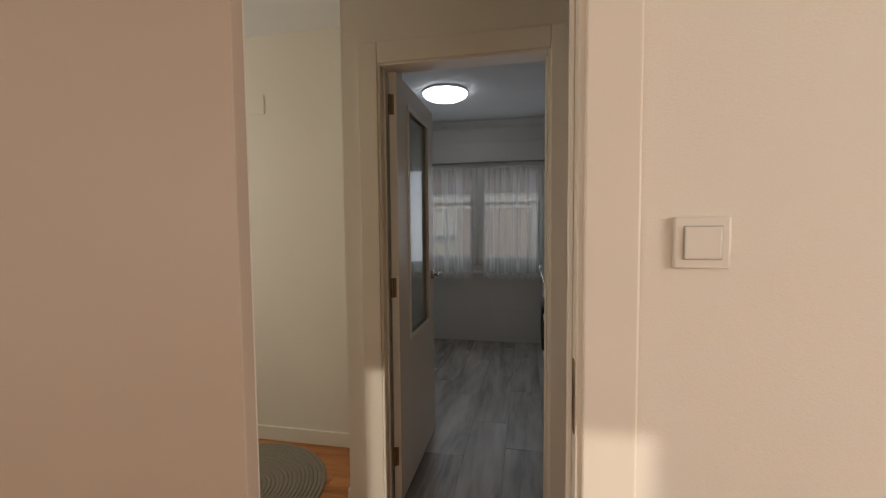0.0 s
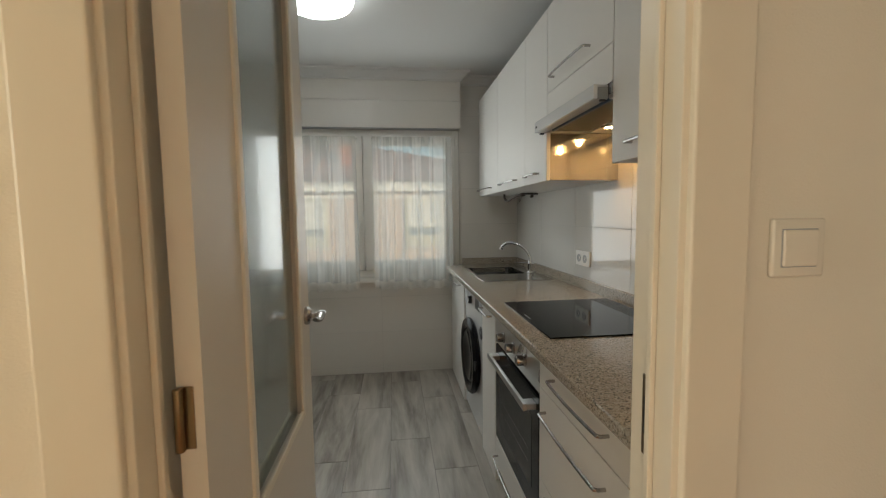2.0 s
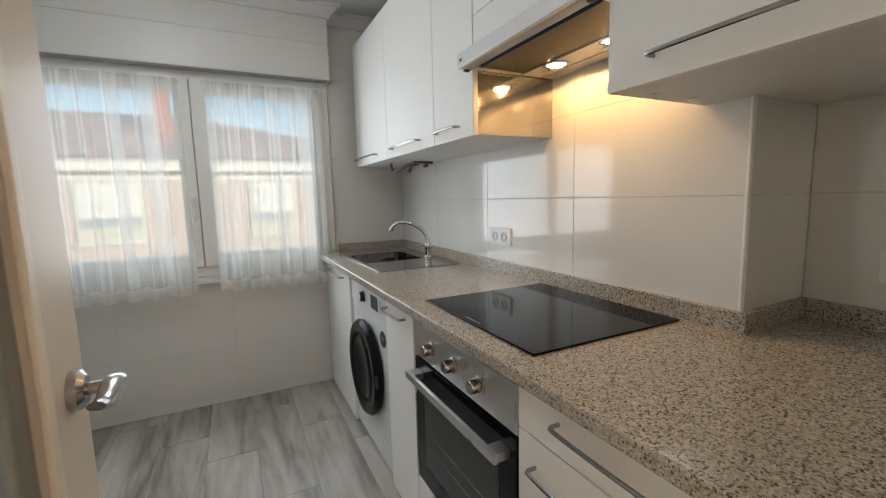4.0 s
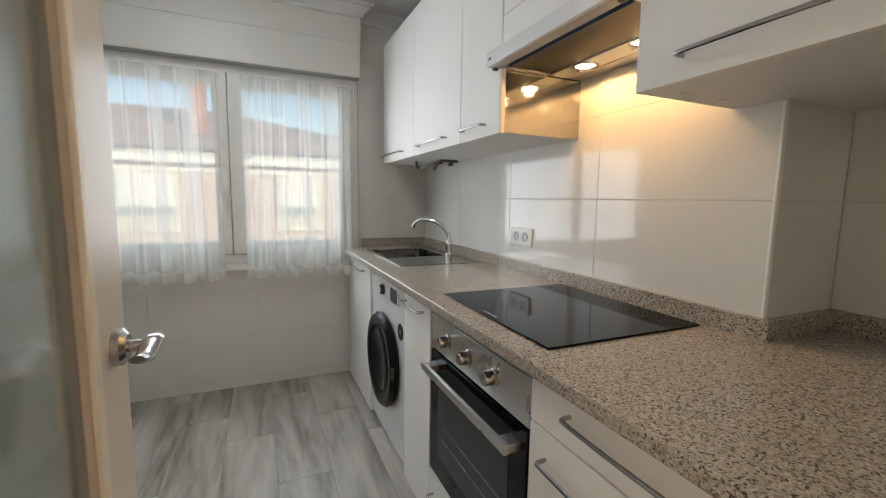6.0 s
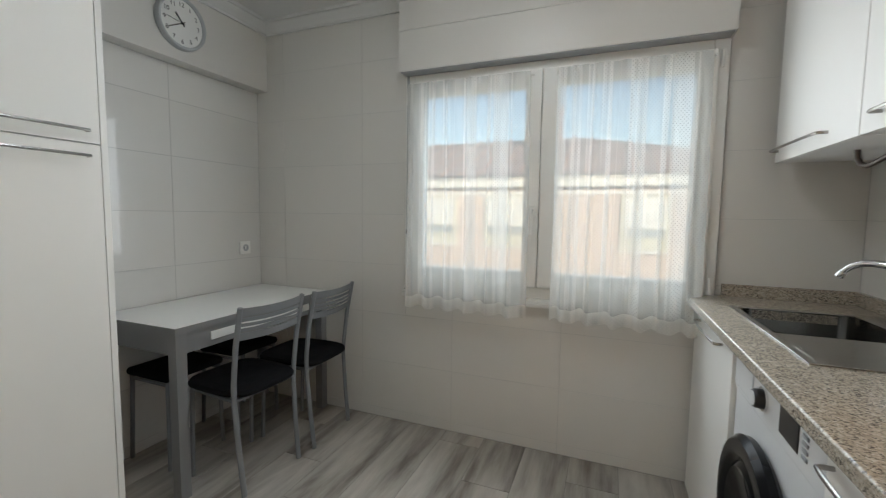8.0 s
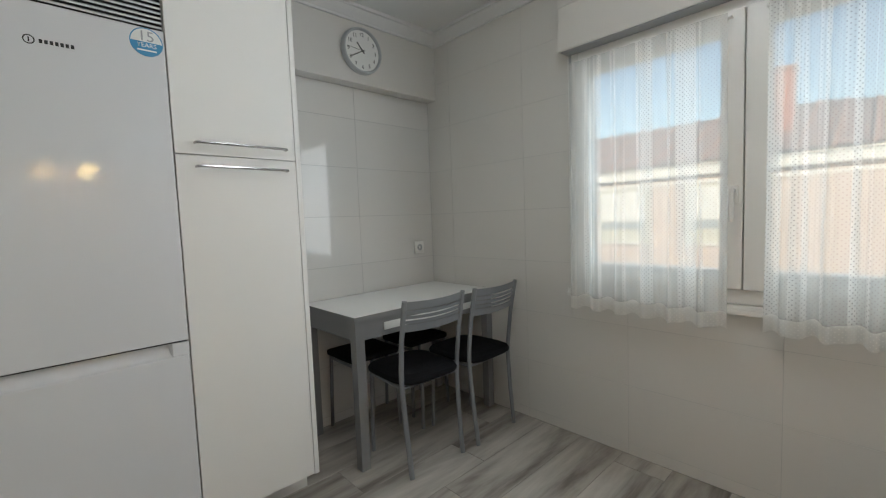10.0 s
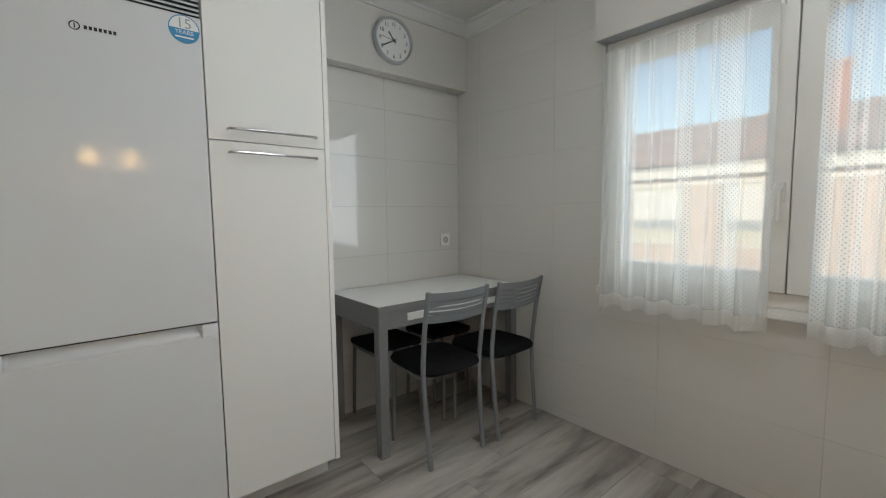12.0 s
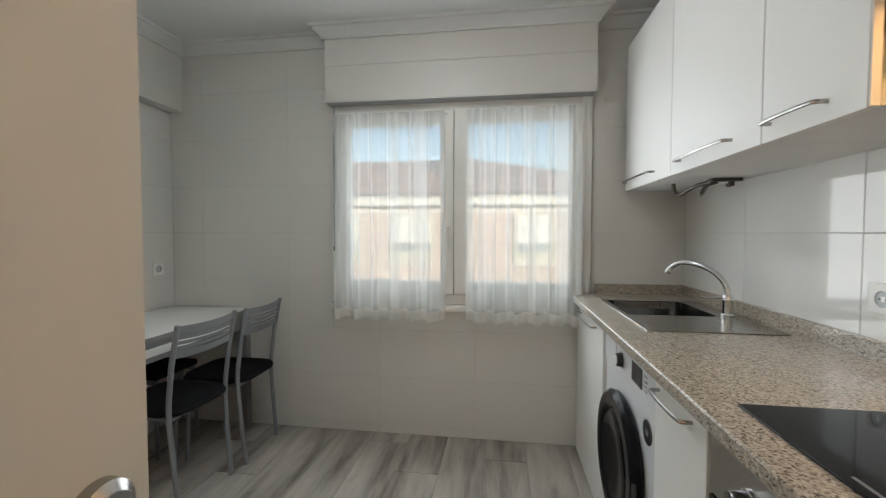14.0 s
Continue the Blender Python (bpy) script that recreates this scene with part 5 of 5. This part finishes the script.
def house():
    t = thing("apartment_building", (-4, 13, -7), "peach rendered house with white eaves and terracotta hip roof", "building")
    part("wall", box(-22, 5.0, 13.0, 22.0, -7.0, 2.30), FACADE, t)
    part("eave", box(-22.4, 5.5, 12.62, 22.6, 2.28, 2.68, 0.03), EAVE, t, "white painted eave")
    part("gutter", tube([(-22.4, 12.57, 2.62), (5.5, 12.57, 2.62)], 0.06, 10), EAVE, t)
    bm = bmesh.new()
    a = [bm.verts.new(p) for p in ((-22.5, 12.25, 2.69), (5.6, 12.25, 2.69), (5.6, 22.7, 2.69), (-22.5, 22.7, 2.69), (-17.5, 17.4, 4.75), (-2.3, 17.4, 4.75))]
    for f in ((0, 1, 5, 4), (1, 2, 5), (2, 3, 4, 5), (3, 0, 4)):
        bm.faces.new([a[k] for k in f])
    roof = part("roof", bm, ROOF, t, "terracotta tiled hip roof")
    for k in range(34):
        x = -20.5 + 0.72 * k
        top = 4.75 if x < -2.3 else 4.75 - (x + 2.3) / 7.9 * 2.06
        lo, hi = Vector((x, 12.25, 2.71)), Vector((x, 12.25 + (top - 2.69) / 2.06 * 5.15, top + 0.02))
        part("tile_row", tube([lo, hi], 0.06, 6), ROOF, roof)
    c = part("chimney", box(-3.25, -2.80, 14.2, 14.8, 2.9, 5.25, 0.02), BRICK, t, "red brick chimney")
    part("chimney_cap", box(-3.32, -2.73, 14.1, 14.9, 5.25, 5.36, 0.02), ROOF, c)
    part("wall_band", box(-22, 5.0, 12.95, 13.0, 2.02, 2.14), EAVE, t)
    for x0, x1 in ((-14.2, -12.0), (-10.9, -8.6), (-8.2, -6.4), (-5.3, -3.55), (-0.6, 0.9), (2.2, 3.8)):
        for z0 in (0.15, -2.9, -5.9):
            w = part("window", box(x0, x1, 12.93, 13.02, z0, z0 + 1.85, 0.01), FACADE_PALE, t, "pale yellow window surround")
            part("shutter", box(x0 + 0.12, x1 - 0.12, 12.90, 12.94, z0 + 0.75, z0 + 1.75), EAVE, w)
            part("pane", box(x0 + 0.15, x1 - 0.15, 12.91, 12.945, z0 + 0.45, z0 + 0.72), DARKWIN, w)
            part("window_sill", box(x0 - 0.08, x1 + 0.08, 12.84, 13.0, z0 - 0.08, z0 + 0.0, 0.01), EAVE, w)


house()

# ---- added fill lamps in unseen living room openings, behind the start of the walk ----
area = new("living_window_light", bpy.data.lights.new("living_window_light", "AREA"))
area.data.shape, area.data.size, area.data.size_y, area.data.energy, area.data.color = "RECTANGLE", 1.38, 1.18, LIVING_WATTS, (1.0, 0.93, 0.84)
area.matrix_world = look((3.02, -5.90, 1.5), (0, -5.90, 1.5))

# second added lamp, lifts the right side of the hall
area = new("living_side_light", bpy.data.lights.new("living_side_light", "AREA"))
area.data.shape, area.data.size, area.data.size_y, area.data.energy, area.data.color = "RECTANGLE", 1.38, 1.18, LIVING_WATTS * 0.32, (1.0, 0.93, 0.84)
area.matrix_world = look((-3.20, -7.52, 1.5), (-3.20, 0, 1.5))
# added lamp in the unseen end opening, brightens the hall
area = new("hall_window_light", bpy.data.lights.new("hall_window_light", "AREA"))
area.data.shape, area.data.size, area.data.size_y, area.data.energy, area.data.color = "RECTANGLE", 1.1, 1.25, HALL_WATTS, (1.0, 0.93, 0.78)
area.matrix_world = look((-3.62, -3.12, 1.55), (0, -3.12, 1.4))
# skylight that falls steeply on the kitchen window
area = new("kitchen_window_light", bpy.data.lights.new("kitchen_window_light", "AREA"))
area.data.shape, area.data.size, area.data.size_y, area.data.energy, area.data.color = "RECTANGLE", 1.9, 0.8, SKY_WATTS, (0.80, 0.92, 1.0)
area.matrix_world = look((-1.275, 0.85, 2.70), (-1.275, -0.9, 0.6))
# daylight of the two panes, standing in the window's opening before and behind the curtains
for x in (-1.643, -0.917):
    for y, z, high, watts, tint in ((-0.165, 1.424, 1.00, PANE_WATTS, (0.89, 0.95, 1.0)), (-0.058, 1.37, 1.12, VEIL_WATTS, (0.76, 0.91, 1.0))):
        area = new("kitchen_pane_light", bpy.data.lights.new("kitchen_pane_light", "AREA"))
        area.data.shape, area.data.size, area.data.size_y, area.data.energy, area.data.color = "RECTANGLE", 0.63, high, watts, tint
        area.matrix_world = look((x, y, z), (x, y - 1.0, z))


# ---- tiles of the walls and planks of the floors ----
def rect_pieces(us, vs, holes):
    """Cuts a grid of joints into rectangles, leaving out the holes (u0, u1, v0, v1)."""
    out = []
    for (a, b) in zip(us, us[1:]):
        for (c, d) in zip(vs, vs[1:]):
            cells = [(a, b, c, d)]
            for h in holes:
                nxt = []
                for e in cells:
                    if e[1] <= h[0] or e[0] >= h[1] or e[3] <= h[2] or e[2] >= h[3]:
                        nxt.append(e)
                        continue
                    if e[0] < h[0]:
                        nxt.append((e[0], h[0], e[2], e[3]))
                    if e[1] > h[1]:
                        nxt.append((h[1], e[1], e[2], e[3]))
                    m0, m1 = max(e[0], h[0]), min(e[1], h[1])
                    if e[2] < h[2]:
                        nxt.append((m0, m1, e[2], h[2]))
                    if e[3] > h[3]:
                        nxt.append((m0, m1, h[3], e[3]))
                cells = nxt
            out += [e for e in cells if e[1] - e[0] > 0.012 and e[3] - e[2] > 0.012]
    return out


PIECES = {}


def piece(name, w, h, thick, axis, mat, parent, centre, gap=0.0010, bevel=0.0005):
    """One tile or plank of its own; alike pieces share a mesh."""
    key = (name, round(w, 3), round(h, 3), axis, mat.name)
    if key not in PIECES:
        a, b = w / 2 - gap, h / 2 - gap
        dims = {"x": (-thick, 0, -a, a, -b, b), "-x": (0, thick, -a, a, -b, b), "y": (-a, a, 0, thick, -b, b), "z": (-a, a, -b, b, -thick, 0)}[axis]
        PIECES[key] = mesh_of(name, box(*dims, bevel, 1), mat, False)
    ob = new(name, PIECES[key])
    ob.parent = parent
    ob.location = centre
    return ob


JZ = [0.0, 0.055, 0.352, 0.650, 0.947, 1.245, 1.542, 1.838, 2.135, TOP]
w_window, w_left, w_right, w_recess = (bpy.data.objects[n] for n in ("wall_window", "wall_left", "wall_right", "wall_recess"))
for a, b, c, d in rect_pieces([-3.16, -2.940, -2.348, -1.756, -1.160, -0.568, 0.0], JZ, [(-2.05, -0.498, 0.80, TOP)]):
    piece("tile", b - a, d - c, 0.006, "y", SHADED_SATIN_TILE, w_window, ((a + b) / 2, 0, (c + d) / 2))
for a, b, c, d in rect_pieces([-2.33, -1.785, -1.195, -0.605, 0.0], JZ, [(-2.33, 0.0, 2.029, TOP)]):
    piece("tile", b - a, d - c, 0.006, "x", TILE, w_left, (-3.16, (a + b) / 2, (c + d) / 2), 0.0016)
for a, b, c, d in rect_pieces([-2.307, -1.728, -1.152, -0.576, 0.0], JZ[4:], []):
    piece("tile", b - a, d - c, 0.006, "-x", TILE, w_right, (0.0, (a + b) / 2, (c + d) / 2), 0.0016)
for a, b, c, d in rect_pieces([-2.83, -2.309], JZ[4:], []):
    piece("tile", b - a, d - c, 0.006, "-x", TILE, w_recess, (0.29, (a + b) / 2, (c + d) / 2), 0.0016)
for c, d in zip(JZ[4:], JZ[5:]):
    piece("tile", 0.288, d - c, 0.006, "y", TILE, w_right, (0.146, -2.3095, (c + d) / 2))

W, L = 0.2300, 0.868
starts = (-0.81, -0.538, -0.222, -0.66, -0.40, -0.11, -0.75)
for k in range(-4, 12):
    x1 = -0.632 - W * k + W
    x0, x1 = max(x1 - W, -3.16), min(x1, 0.28)
    if x1 - x0 < 0.02:
        continue
    y = starts[k % 7]
    cuts = [0.0]
    while y > -2.88:
        cuts.append(y)
        y -= L
    cuts.append(-2.88)
    for y1, y0 in zip(cuts, cuts[1:]):
        if x1 < -1.45:
            y0 = max(y0, -2.335)
        if y1 - y0 > 0.02:
            piece("floor_tile", x1 - x0, y1 - y0, 0.008, "z", PLANK, kitchen_floor, ((x0 + x1) / 2, (y0 + y1) / 2, 0), 0.0014)
for j in range(6):
    for i in range(4):
        y1 = -2.43 - 0.09 * j
        x0 = -3.6 + 0.62 * i - 0.21 * (j % 3)
        a, b = max(x0, -3.6), min(x0 + 0.62, -1.55)
        if b - a > 0.03:
            piece("floor_plank", b - a, 0.09, 0.006, "z", OAK, hall_floor, ((a + b) / 2, y1 - 0.045, 0), 0.0006)
